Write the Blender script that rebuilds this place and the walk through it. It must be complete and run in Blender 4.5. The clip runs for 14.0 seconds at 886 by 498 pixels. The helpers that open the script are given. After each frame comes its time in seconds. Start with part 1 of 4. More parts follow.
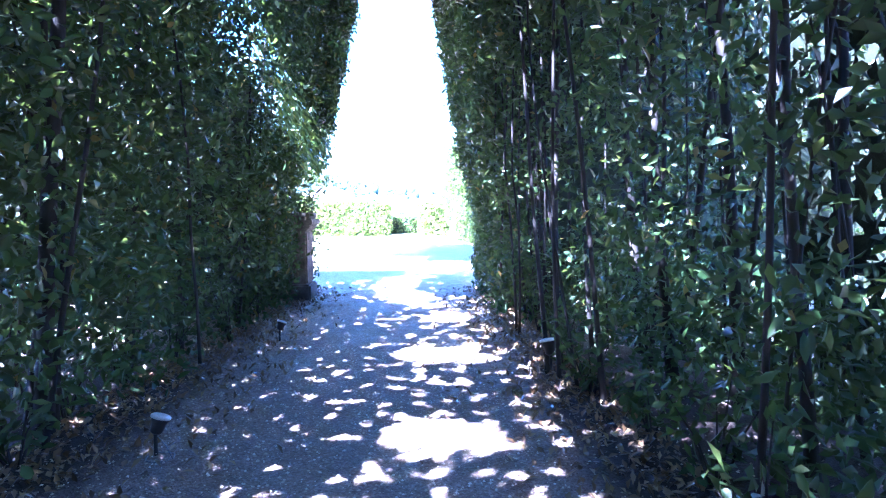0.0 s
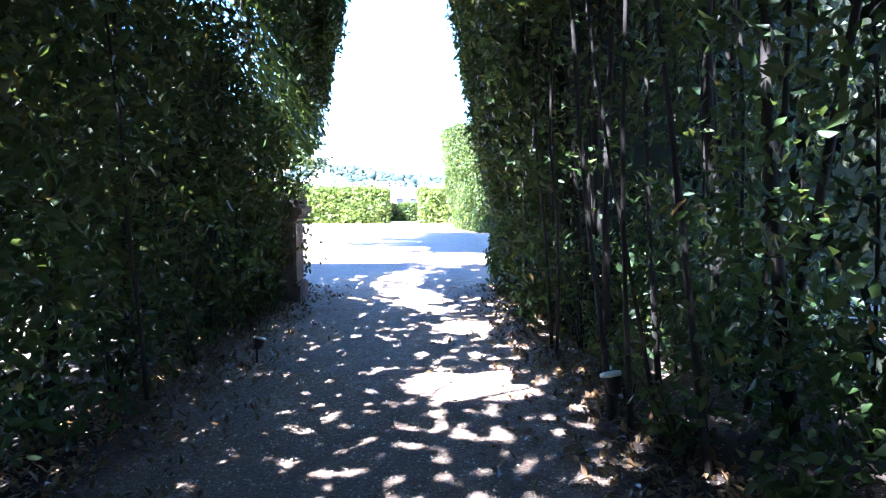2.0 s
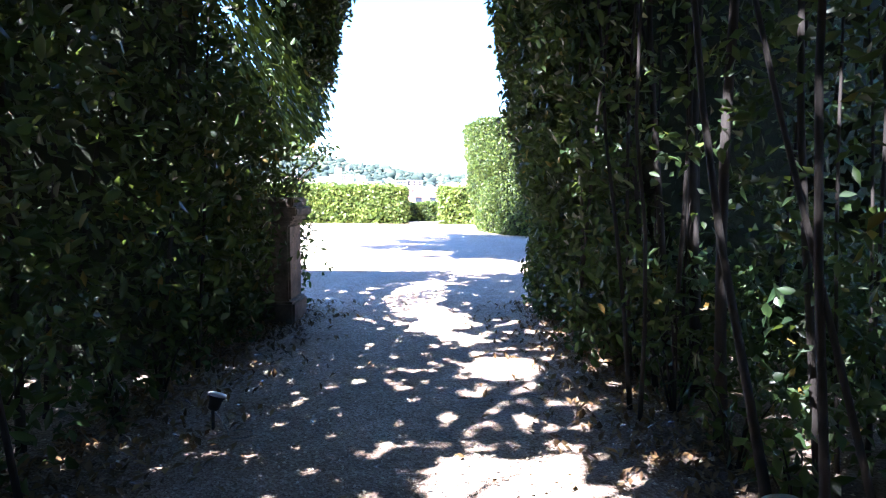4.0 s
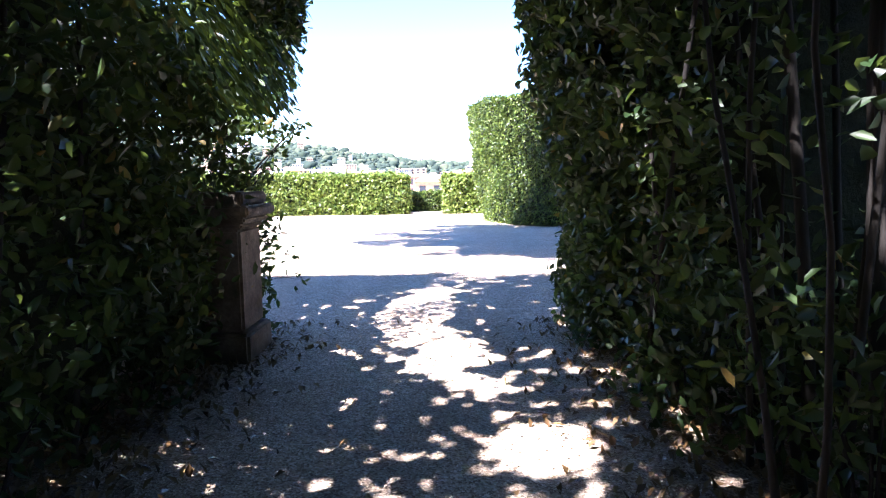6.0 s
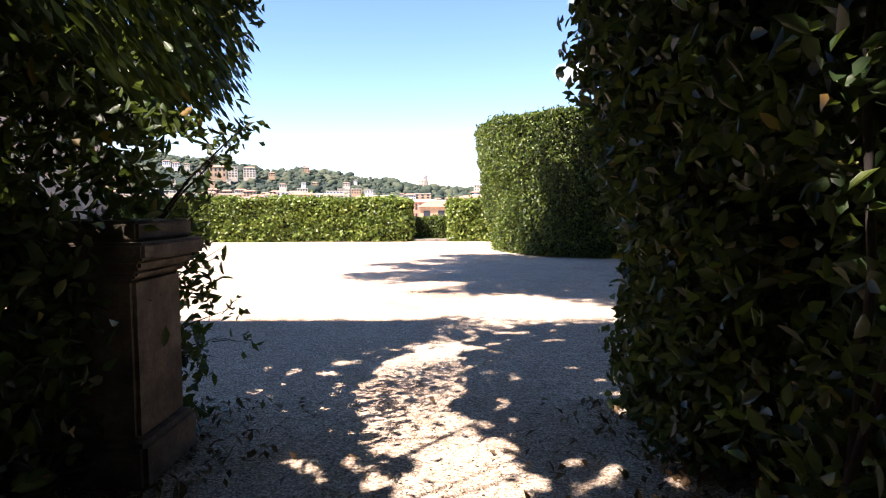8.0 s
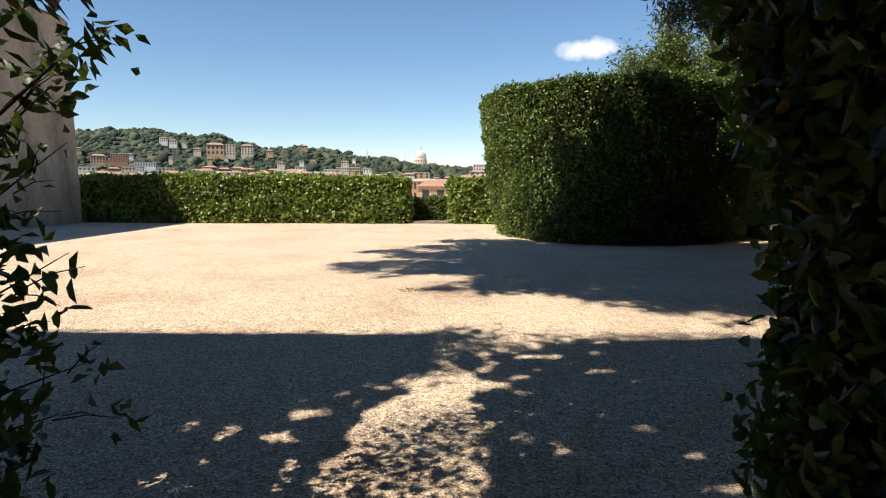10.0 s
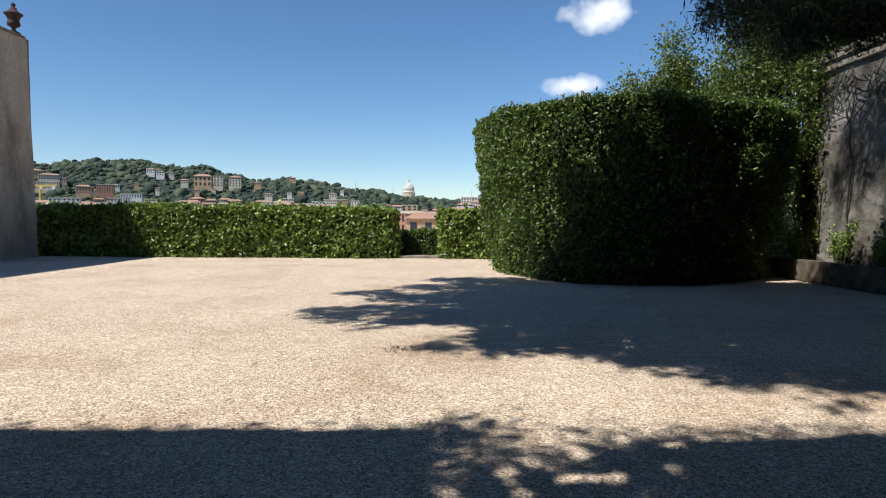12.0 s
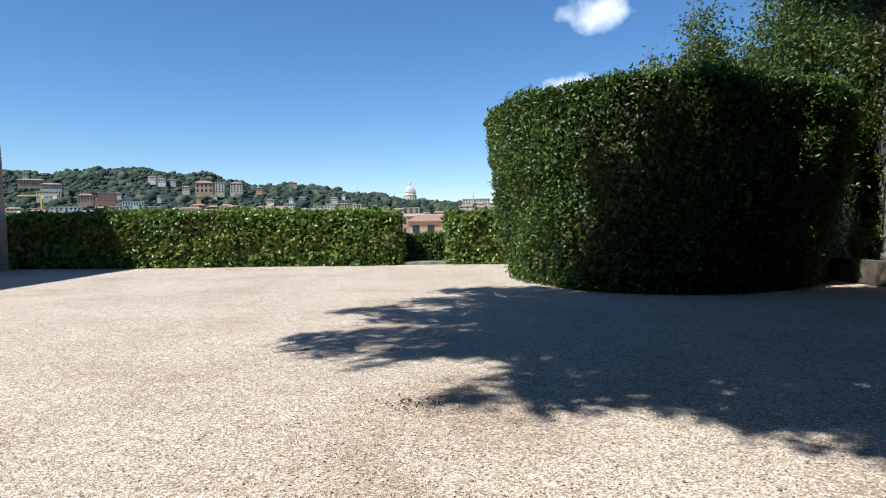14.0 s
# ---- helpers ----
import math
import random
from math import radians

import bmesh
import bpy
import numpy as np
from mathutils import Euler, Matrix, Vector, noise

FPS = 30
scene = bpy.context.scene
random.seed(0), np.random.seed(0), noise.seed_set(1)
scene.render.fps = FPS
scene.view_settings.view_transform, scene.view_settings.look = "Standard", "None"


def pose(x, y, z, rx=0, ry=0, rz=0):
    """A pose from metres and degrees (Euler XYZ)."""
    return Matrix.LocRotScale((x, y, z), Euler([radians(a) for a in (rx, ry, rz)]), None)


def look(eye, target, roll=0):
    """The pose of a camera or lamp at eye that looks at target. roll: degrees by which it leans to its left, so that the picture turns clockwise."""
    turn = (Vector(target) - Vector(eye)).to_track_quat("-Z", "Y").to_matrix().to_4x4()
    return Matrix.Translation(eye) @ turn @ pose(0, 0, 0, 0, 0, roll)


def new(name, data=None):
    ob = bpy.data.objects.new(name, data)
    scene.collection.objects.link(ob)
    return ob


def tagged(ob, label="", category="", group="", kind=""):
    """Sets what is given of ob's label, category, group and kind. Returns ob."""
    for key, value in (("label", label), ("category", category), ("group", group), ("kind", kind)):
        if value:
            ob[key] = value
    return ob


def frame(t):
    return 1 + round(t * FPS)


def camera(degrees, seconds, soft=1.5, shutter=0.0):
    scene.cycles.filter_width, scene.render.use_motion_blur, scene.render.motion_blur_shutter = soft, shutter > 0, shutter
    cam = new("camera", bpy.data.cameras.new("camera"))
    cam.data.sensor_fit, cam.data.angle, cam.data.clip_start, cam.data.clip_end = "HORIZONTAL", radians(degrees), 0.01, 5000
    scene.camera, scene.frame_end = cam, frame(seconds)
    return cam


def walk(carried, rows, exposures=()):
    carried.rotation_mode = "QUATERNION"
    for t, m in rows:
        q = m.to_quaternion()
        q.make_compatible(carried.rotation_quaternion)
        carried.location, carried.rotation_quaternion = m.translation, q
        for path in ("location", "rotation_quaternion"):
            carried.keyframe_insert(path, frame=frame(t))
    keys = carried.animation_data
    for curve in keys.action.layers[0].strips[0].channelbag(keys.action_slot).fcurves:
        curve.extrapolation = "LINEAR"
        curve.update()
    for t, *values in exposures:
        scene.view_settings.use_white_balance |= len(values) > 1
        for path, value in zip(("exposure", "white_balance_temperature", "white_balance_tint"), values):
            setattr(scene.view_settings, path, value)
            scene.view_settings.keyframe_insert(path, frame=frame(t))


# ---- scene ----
cam = camera(71.3, 14.0, soft=1.15)
METRES, EYE, TURN = 13.76, 1.6, -1.5
ROWS = [
    (0.0, 0.0, 0.0, 0.0, -0.01, -3.39, 0.2),
    (0.5, -0.0039, 0.0284, -0.0014, 3.3, -2.52, -0.14),
    (1.0, -0.0074, 0.0519, -0.0007, 1.69, -4.12, 1.14),
    (1.5, -0.0105, 0.0825, 0.0007, 1.79, -4.78, 0.53),
    (2.0, -0.016, 0.1149, 0.0011, -0.24, -4.68, 0.02),
    (2.5, -0.019, 0.1503, 0.0001, -0.15, -5.8, 0.37),
    (3.0, -0.0212, 0.1829, 0.0, 1.07, -4.74, -0.31),
    (5.5, -0.0291, 0.357, 0.0009, 1.7, -4.82, -0.49),
    (6.0, -0.0292, 0.3948, 0.0011, 1.88, -5.9, 0.79),
    (6.5, -0.0314, 0.43, 0.0010, 3.16, -4.56, 0.35),
    (7.0, -0.0325, 0.466, 0.0015, 2.29, -3.43, -0.13),
    (9.5, -0.0457, 0.6551, 0.0009, 2.54, -4.88, 0.62),
    (10.0, -0.0484, 0.6918, 0.0015, 2.17, -5.45, -0.19),
    (10.5, -0.053, 0.7288, 0.0015, 2.41, -3.09, 0.29),
    (11.0, -0.0524, 0.7676, 0.0010, 2.2, -2.7, 0.76),
    (11.5, -0.0573, 0.8037, 0.0010, 2.77, -1.53, -1.18),
    (12.0, -0.0606, 0.8387, 0.0008, 1.04, -2.46, -0.43),
    (12.5, -0.0651, 0.8763, 0.0010, 2.13, -1.89, 0.64),
    (13.0, -0.0722, 0.9137, 0.0008, 0.81, -3.8, 0.24),
    (13.5, -0.0746, 0.9558, 0.0008, 0.21, -2.6, -1.08),
    (14.0, -0.0789, 0.9951, 0.0008, 1.22, -2.26, 0.64),
]
EXPOSURES = [(0.0, 5.3, 4400, 36), (1.0, 4.75, 4800, 29), (2.0, 3.9, 5150, 23), (3.0, 3.6, 5400, 24), (5.5, 3.1, 5600, 25), (6.5, 2.7, 5950, 26), (7.0, 2.4, 6300, 31), (9.5, 0.8, 7300, 14), (11.0, 0.42, 6700, 10), (12.5, 0.3, 6100, 9), (14.0, 0.35, 5700, 8)]
walk(cam, [(t, pose(0, 0, EYE, 0, 0, TURN) @ pose(METRES * x, METRES * y, METRES * z, 90 + pitch - 0.3, roll, yaw)) for t, x, y, z, yaw, pitch, roll in ROWS], EXPOSURES)

# ---- light: a high summer sun from behind and to the left of the walk ----
SUN_X, SUN_Y = 0.55, 0.45
TO_SUN = Vector((-SUN_X, -SUN_Y, 1.0)).normalized()
sun = new("sun", bpy.data.lights.new("sun", "SUN"))
sun.data.energy, sun.data.angle, sun.data.color = 5.0, radians(0.53), (1.0, 0.95, 0.87)
sun.matrix_world = look(TO_SUN * 60, (0, 0, 0))

world = bpy.data.worlds.new("sky")
scene.world = world
world.use_nodes = True
wn, wl = world.node_tree.nodes, world.node_tree.links
sky = wn.new("ShaderNodeTexSky")
sky.sky_type, sky.sun_disc = "NISHITA", False
sky.sun_elevation = math.asin(TO_SUN.z)
sky.sun_rotation = math.atan2(TO_SUN.x, TO_SUN.y)
sky.altitude, sky.air_density, sky.dust_density, sky.ozone_density = 900, 1.0, 0.05, 3.0


def cloud_mask(centre, wide, tall, seed):
    """A soft ragged white cloud round one direction of the sky."""
    co = wn.new("ShaderNodeTexCoord")
    mp = wn.new("ShaderNodeMapping")
    mp.vector_type = "POINT"
    mp.inputs["Location"].default_value = [-c / s for c, s in zip(centre, (wide, 0.5, tall))]
    mp.inputs["Scale"].default_value = (1 / wide, 2.0, 1 / tall)
    wl.new(co.outputs["Generated"], mp.inputs[0])
    far = wn.new("ShaderNodeVectorMath")
    far.operation = "LENGTH"
    wl.new(mp.outputs[0], far.inputs[0])
    puff = wn.new("ShaderNodeTexNoise")
    puff.noise_dimensions = "4D"
    puff.inputs["Scale"].default_value, puff.inputs["Detail"].default_value, puff.inputs["W"].default_value = 26, 6, seed
    wl.new(co.outputs["Generated"], puff.inputs["Vector"])
    k = wn.new("ShaderNodeMath")
    k.operation = "MULTIPLY_ADD"
    k.inputs[1].default_value = -2.2
    wl.new(puff.outputs[0], k.inputs[0])
    wl.new(far.outputs["Value"], k.inputs[2])
    r = wn.new("ShaderNodeMapRange")
    r.inputs[1].default_value, r.inputs[2].default_value, r.inputs[3].default_value, r.inputs[4].default_value = -0.85, 0.12, 1.0, 0.0
    wl.new(k.outputs[0], r.inputs[0])
    return r.outputs[0]


deep = wn.new("ShaderNodeHueSaturation")
deep.inputs["Saturation"].default_value = 1.15
wl.new(sky.outputs[0], deep.inputs["Color"])
colour = deep.outputs[0]
for centre, wide, tall, seed in (((0.236, 0.92, 0.300), 0.046, 0.022, 2.0), ((0.203, 0.955, 0.205), 0.042, 0.013, 7.0)):
    m = wn.new("ShaderNodeMixRGB")
    m.inputs[2].default_value = (9.0, 9.2, 9.5, 1)
    wl.new(cloud_mask(centre, wide, tall, seed), m.inputs[0])
    wl.new(colour, m.inputs[1])
    colour = m.outputs[0]
wl.new(colour, wn["Background"].inputs[0])
wn["Background"].inputs[1].default_value = 0.10


# ---- materials ----
def material(name, rough=0.8, metal=0.0):
    m = bpy.data.materials.new(name)
    m.use_nodes = True
    b = m.node_tree.nodes["Principled BSDF"]
    b.inputs["Roughness"].default_value, b.inputs["Metallic"].default_value = rough, metal
    return m, m.node_tree.nodes, m.node_tree.links, b


def ramp(nodes, stops):
    r = nodes.new("ShaderNodeValToRGB")
    while len(r.color_ramp.elements) < len(stops):
        r.color_ramp.elements.new(0.5)
    for e, (p, c) in zip(r.color_ramp.elements, stops):
        e.position, e.color = p, (*c, 1)
    return r


def noise_node(nodes, links, scale, detail=6, rough=0.6, coords=None):
    n = nodes.new("ShaderNodeTexNoise")
    n.inputs["Scale"].default_value, n.inputs["Detail"].default_value, n.inputs["Roughness"].default_value = scale, detail, rough
    if coords is not None:
        links.new(coords, n.inputs["Vector"])
    return n


def mix(nodes, links, kind, fac, a, b):
    x = nodes.new("ShaderNodeMixRGB")
    x.blend_type = kind
    for sock, v in zip(x.inputs, (fac, a, b)):
        if isinstance(v, (int, float)):
            sock.default_value = v
        elif isinstance(v, tuple):
            sock.default_value = (*v, 1)
        else:
            links.new(v, sock)
    return x.outputs[0]


def bump(nodes, links, b, height, strength, distance):
    n = nodes.new("ShaderNodeBump")
    n.inputs["Strength"].default_value, n.inputs["Distance"].default_value = strength, distance
    links.new(height, n.inputs["Height"])
    links.new(n.outputs[0], b.inputs["Normal"])


def leaf_material(name, stops, translucent, glow=(0.30, 0.42, 0.06), rough=0.42):
    """A leaf: each one its own green, glossy, with light coming through."""
    m, n, l, b = material(name, rough)
    geo = n.new("ShaderNodeNewGeometry")
    r = ramp(n, stops)
    l.new(geo.outputs["Random Per Island"], r.inputs[0])
    fine = noise_node(n, l, 0.7, 3, 0.6, geo.outputs["Position"])
    shade = ramp(n, [(0.3, (0.72, 0.74, 0.7)), (0.7, (1.15, 1.12, 1.0))])
    l.new(fine.outputs[0], shade.inputs[0])
    col = mix(n, l, "MULTIPLY", 1.0, r.outputs[0], shade.outputs[0])
    l.new(col, b.inputs["Base Color"])
    t = n.new("ShaderNodeBsdfTranslucent")
    l.new(mix(n, l, "MIX", 0.5, col, glow), t.inputs[0])
    x = n.new("ShaderNodeMixShader")
    x.inputs[0].default_value = translucent
    l.new(b.outputs[0], x.inputs[1])
    l.new(t.outputs[0], x.inputs[2])
    l.new(x.outputs[0], n["Material Output"].inputs[0])
    return m


def rough_material(name, stops, scale, fine_scale, relief, rough=0.85, wave=None):
    """A dull surface: stains at one scale, grain at another, and relief."""
    m, n, l, b = material(name, rough)
    geo = n.new("ShaderNodeNewGeometry")
    pos = geo.outputs["Position"]
    if wave:
        mp = n.new("ShaderNodeMapping")
        mp.inputs["Scale"].default_value = wave
        l.new(pos, mp.inputs[0])
        pos = mp.outputs[0]
    big = noise_node(n, l, scale, 6, 0.6, pos)
    r = ramp(n, stops)
    l.new(big.outputs[0], r.inputs[0])
    fine = noise_node(n, l, fine_scale, 5, 0.7, pos)
    shade = ramp(n, [(0.3, (0.7, 0.7, 0.7)), (0.7, (1.2, 1.2, 1.2))])
    l.new(fine.outputs[0], shade.inputs[0])
    l.new(mix(n, l, "MULTIPLY", 1.0, r.outputs[0], shade.outputs[0]), b.inputs["Base Color"])
    bump(n, l, b, fine.outputs[0], 0.6, relief)
    return m


def gravel_material():
    """Pale gravel on the terrace, trodden earth and shade-darkened leaf litter along the tunnel."""
    m, n, l, b = material("gravel", 0.9)
    pos = n.new("ShaderNodeNewGeometry").outputs["Position"]
    cells = n.new("ShaderNodeTexVoronoi")
    cells.inputs["Scale"].default_value = 82
    l.new(pos, cells.inputs["Vector"])
    sep = n.new("ShaderNodeSeparateColor")
    l.new(cells.outputs["Color"], sep.inputs[0])
    stones = ramp(n, [(0.0, (0.17, 0.125, 0.085)), (0.28, (0.43, 0.335, 0.245)), (0.65, (0.62, 0.505, 0.385)), (1.0, (0.88, 0.79, 0.66))])
    l.new(sep.outputs[0], stones.inputs[0])
    big = noise_node(n, l, 0.45, 5, 0.65, pos)
    stain = ramp(n, [(0.32, (0.82, 0.74, 0.68)), (0.5, (1.0, 0.98, 0.96)), (0.7, (1.08, 1.06, 1.04))])
    l.new(big.outputs[0], stain.inputs[0])
    pale = mix(n, l, "MULTIPLY", 1.0, stones.outputs[0], stain.outputs[0])
    lumps = n.new("ShaderNodeTexVoronoi")
    lumps.inputs["Scale"].default_value = 30
    l.new(pos, lumps.inputs["Vector"])
    tone = n.new("ShaderNodeSeparateColor")
    l.new(lumps.outputs["Color"], tone.inputs[0])
    coarse = ramp(n, [(0.0, (0.82, 0.80, 0.78)), (0.35, (1.0, 0.99, 0.98)), (0.75, (1.08, 1.08, 1.08)), (1.0, (1.18, 1.19, 1.20))])
    l.new(tone.outputs[0], coarse.inputs[0])
    pale = mix(n, l, "MULTIPLY", 1.0, pale, coarse.outputs[0])
    rake = noise_node(n, l, 5.0, 4, 0.7, pos)
    drift = ramp(n, [(0.3, (0.93, 0.90, 0.87)), (0.6, (1.08, 1.08, 1.08))])
    l.new(rake.outputs[0], drift.inputs[0])
    pale = mix(n, l, "MULTIPLY", 1.0, pale, drift.outputs[0])
    earth = ramp(n, [(0.25, (0.05, 0.032, 0.021)), (0.5, (0.135, 0.092, 0.062)), (0.75, (0.26, 0.19, 0.135))])
    grit = noise_node(n, l, 26, 8, 0.75, pos)
    l.new(grit.outputs[0], earth.inputs[0])
    xyz = n.new("ShaderNodeSeparateXYZ")
    l.new(pos, xyz.inputs[0])
    edge = noise_node(n, l, 0.9, 4, 0.6, pos)
    add = n.new("ShaderNodeMath")
    add.operation = "MULTIPLY_ADD"
    add.inputs[1].default_value = 5.0
    l.new(edge.outputs[0], add.inputs[0])
    l.new(xyz.outputs["Y"], add.inputs[2])
    rng = n.new("ShaderNodeMapRange")
    rng.inputs[1].default_value, rng.inputs[2].default_value = 8.0, 14.0
    l.new(add.outputs[0], rng.inputs[0])
    path = mix(n, l, "MIX", 0.22, earth.outputs[0], pale)
    # Litter beside the path, darkened so its colour carries the hedges' shade.
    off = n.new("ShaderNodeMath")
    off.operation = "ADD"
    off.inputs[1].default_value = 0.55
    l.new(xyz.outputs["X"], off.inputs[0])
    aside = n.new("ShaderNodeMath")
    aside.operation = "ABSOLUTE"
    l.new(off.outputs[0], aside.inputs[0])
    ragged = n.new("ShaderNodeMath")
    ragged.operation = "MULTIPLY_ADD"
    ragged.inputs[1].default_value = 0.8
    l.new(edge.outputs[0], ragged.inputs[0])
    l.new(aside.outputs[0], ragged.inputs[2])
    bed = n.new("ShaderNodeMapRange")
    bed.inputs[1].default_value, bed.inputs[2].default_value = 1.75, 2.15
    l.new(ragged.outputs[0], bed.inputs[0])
    shaded_humus = ramp(n, [(0.3, (0.014, 0.010, 0.007)), (0.55, (0.040, 0.027, 0.018)), (0.75, (0.085, 0.058, 0.036))])
    l.new(grit.outputs[0], shaded_humus.inputs[0])
    trodden = mix(n, l, "MIX", bed.outputs[0], path, shaded_humus.outputs[0])
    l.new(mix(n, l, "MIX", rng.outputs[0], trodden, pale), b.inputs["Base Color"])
    bump(n, l, b, cells.outputs["Distance"], 0.7, 0.012)
    return m


GREEN = [(0.0, (0.008, 0.021, 0.007)), (0.5, (0.019, 0.046, 0.012)), (0.88, (0.045, 0.085, 0.02)), (0.97, (0.09, 0.12, 0.025)), (1.0, (0.24, 0.14, 0.03))]
LEAF_TUNNEL = leaf_material("laurel_leaf", GREEN, 0.22, rough=0.5)
LEAF_HEDGE = leaf_material("low_hedge_leaf", [(0.0, (0.045, 0.08, 0.016)), (0.45, (0.15, 0.225, 0.042)), (1.0, (0.34, 0.42, 0.11))], 0.25, rough=0.36)
LEAF_TALL = leaf_material("tall_hedge_leaf", [(0.0, (0.018, 0.040, 0.009)), (0.5, (0.060, 0.110, 0.018)), (1.0, (0.20, 0.26, 0.05))], 0.25, rough=0.42)
LEAF_TREE = leaf_material("tree_leaf", [(0.0, (0.025, 0.045, 0.012)), (0.5, (0.075, 0.115, 0.028)), (1.0, (0.21, 0.23, 0.065))], 0.3)
NEEDLE = leaf_material("cedar_needle", [(0.0, (0.010, 0.024, 0.012)), (1.0, (0.03, 0.055, 0.025))], 0.1)
BARK = rough_material("bark", [(0.3, (0.010, 0.008, 0.006)), (0.7, (0.036, 0.030, 0.023))], 5, 40, 0.008, 0.9, (1, 1, 0.25))
STUCCO = rough_material("stucco", [(0.28, (0.16, 0.13, 0.10)), (0.45, (0.38, 0.31, 0.24)), (0.7, (0.50, 0.42, 0.33))], 0.7, 14, 0.012, 0.9, (1, 1, 0.4))
STONE = rough_material("stone", [(0.3, (0.13, 0.11, 0.085)), (0.5, (0.26, 0.225, 0.18)), (0.7, (0.38, 0.33, 0.27))], 2.5, 30, 0.012)
PIERSTONE = rough_material("shaded_mossy_stone", [(0.3, (0.045, 0.045, 0.028)), (0.5, (0.13, 0.105, 0.075)), (0.7, (0.24, 0.20, 0.15))], 3.5, 30, 0.015)
OLDWALL = rough_material("peeling_plaster", [(0.35, (0.06, 0.052, 0.042)), (0.46, (0.15, 0.135, 0.11)), (0.56, (0.25, 0.23, 0.20)), (0.7, (0.33, 0.31, 0.275))], 1.1, 9, 0.04)
TERRACOTTA = rough_material("terracotta", [(0.3, (0.028, 0.014, 0.012)), (0.7, (0.075, 0.035, 0.027))], 6, 40, 0.004)
GRAVEL = gravel_material()


# ---- building blocks ----
def link_mesh(name, me, mat, parent=None, label=""):
    me.materials.append(mat)
    ob = new(name, me)
    ob.parent = parent
    if label:
        ob["label"] = label
    return ob


def part(name, bm, mat, parent=None, label="", smooth=False):
    me = bpy.data.meshes.new(name)
    bm.normal_update()
    bm.to_mesh(me)
    bm.free()
    if smooth:
        me.shade_smooth()
    return link_mesh(name, me, mat, parent, label)


def thing(name, at, label, category, group="", kind=""):
    ob = new(name)
    ob.location = at
    ob.empty_display_size = 0.2
    return tagged(ob, label, category, group, kind)


def box(bm, x0, x1, y0, y1, z0, z1, bevel=0.0):
    made = bmesh.ops.create_cube(bm, size=1.0, matrix=Matrix.Translation(((x0 + x1) / 2, (y0 + y1) / 2, (z0 + z1) / 2)) @ Matrix.Diagonal((x1 - x0, y1 - y0, z1 - z0, 1)))
    if bevel:
        edges = list({e for v in made["verts"] for e in v.link_edges})
        bmesh.ops.bevel(bm, geom=edges, offset=bevel, segments=2, affect="EDGES")
    return bm


def lathe(bm, profile, sides=20, centre=(0, 0, 0)):
    """A turned body from (radius, height) pairs."""
    rings = []
    for r, z in profile:
        rings.append([bm.verts.new((centre[0] + r * math.cos(k * math.tau / sides), centre[1] + r * math.sin(k * math.tau / sides), centre[2] + z)) for k in range(sides)])
    for a, b in zip(rings, rings[1:]):
        for k in range(sides):
            bm.faces.new((a[k], a[(k + 1) % sides], b[(k + 1) % sides], b[k]))
    bm.faces.new(rings[0][::-1])
    bm.faces.new(rings[-1])
    return bm


def tube(bm, points, radii, sides=7):
    """A limb through points, with a radius at each."""
    rings = []
    pts = [Vector(p) for p in points]
    for i, p in enumerate(pts):
        d = (pts[min(i + 1, len(pts) - 1)] - pts[max(i - 1, 0)]).normalized()
        u = d.cross(Vector((0.31, 0.95, 0.05))).normalized()
        v = d.cross(u)
        rings.append([bm.verts.new(p + radii[i] * (u * math.cos(k * math.tau / sides) + v * math.sin(k * math.tau / sides))) for k in range(sides)])
    for a, b in zip(rings, rings[1:]):
        for k in range(sides):
            bm.faces.new((a[k], a[(k + 1) % sides], b[(k + 1) % sides], b[k]))
    bm.faces.new(rings[0][::-1])
    bm.faces.new(rings[-1])
    return bm


def leaf_mesh(name, centres, length, width, rng, up=0.2, facing=None, rounded=False):
    """Many small folded leaves in one mesh. facing: outward ways that the blades turn to."""
    n = len(centres)
    axis = rng.normal(size=(n, 3))
    axis[:, 2] += up
    axis /= np.linalg.norm(axis, axis=1)[:, None]
    if facing is None:
        nor = rng.normal(size=(n, 3))
        nor[:, 2] += 0.5
    else:
        nor = facing + rng.normal(size=(n, 3)) * 0.75
    side = np.cross(axis, nor)
    side /= np.linalg.norm(side, axis=1)[:, None] + 1e-9
    nor = np.cross(side, axis)
    ln = (length * rng.uniform(0.6, 1.25, n))[:, None]
    wd = (width * rng.uniform(0.7, 1.2, n))[:, None]
    base = centres - axis * ln * 0.5
    tip = centres + axis * ln * 0.5 - nor * ln * 0.08
    lift = nor * wd * 0.22
    k = np.arange(n)[:, None]
    if rounded:
        rim = [centres + axis * ln * at + side * wd * half + lift for at, half in ((-0.22, 0.40), (0.14, 0.50), (0.14, -0.50), (-0.22, -0.40))]
        verts = np.stack([base, rim[0], rim[1], tip, rim[2], rim[3]], axis=1).reshape(-1, 3)
        tris = np.concatenate([6 * k + i for i in (0, 1, 2, 0, 2, 3, 0, 3, 4, 0, 4, 5)], axis=1).reshape(-1)
        return raw_mesh(name, verts, tris, 3)
    a = centres + side * wd * 0.5 + lift - axis * ln * 0.05
    b = centres - side * wd * 0.5 + lift - axis * ln * 0.05
    verts = np.stack([base, a, tip, b], axis=1).reshape(-1, 3)
    tris = np.concatenate([4 * k + i for i in (0, 1, 2, 0, 2, 3)], axis=1).reshape(-1)
    return raw_mesh(name, verts, tris, 3)


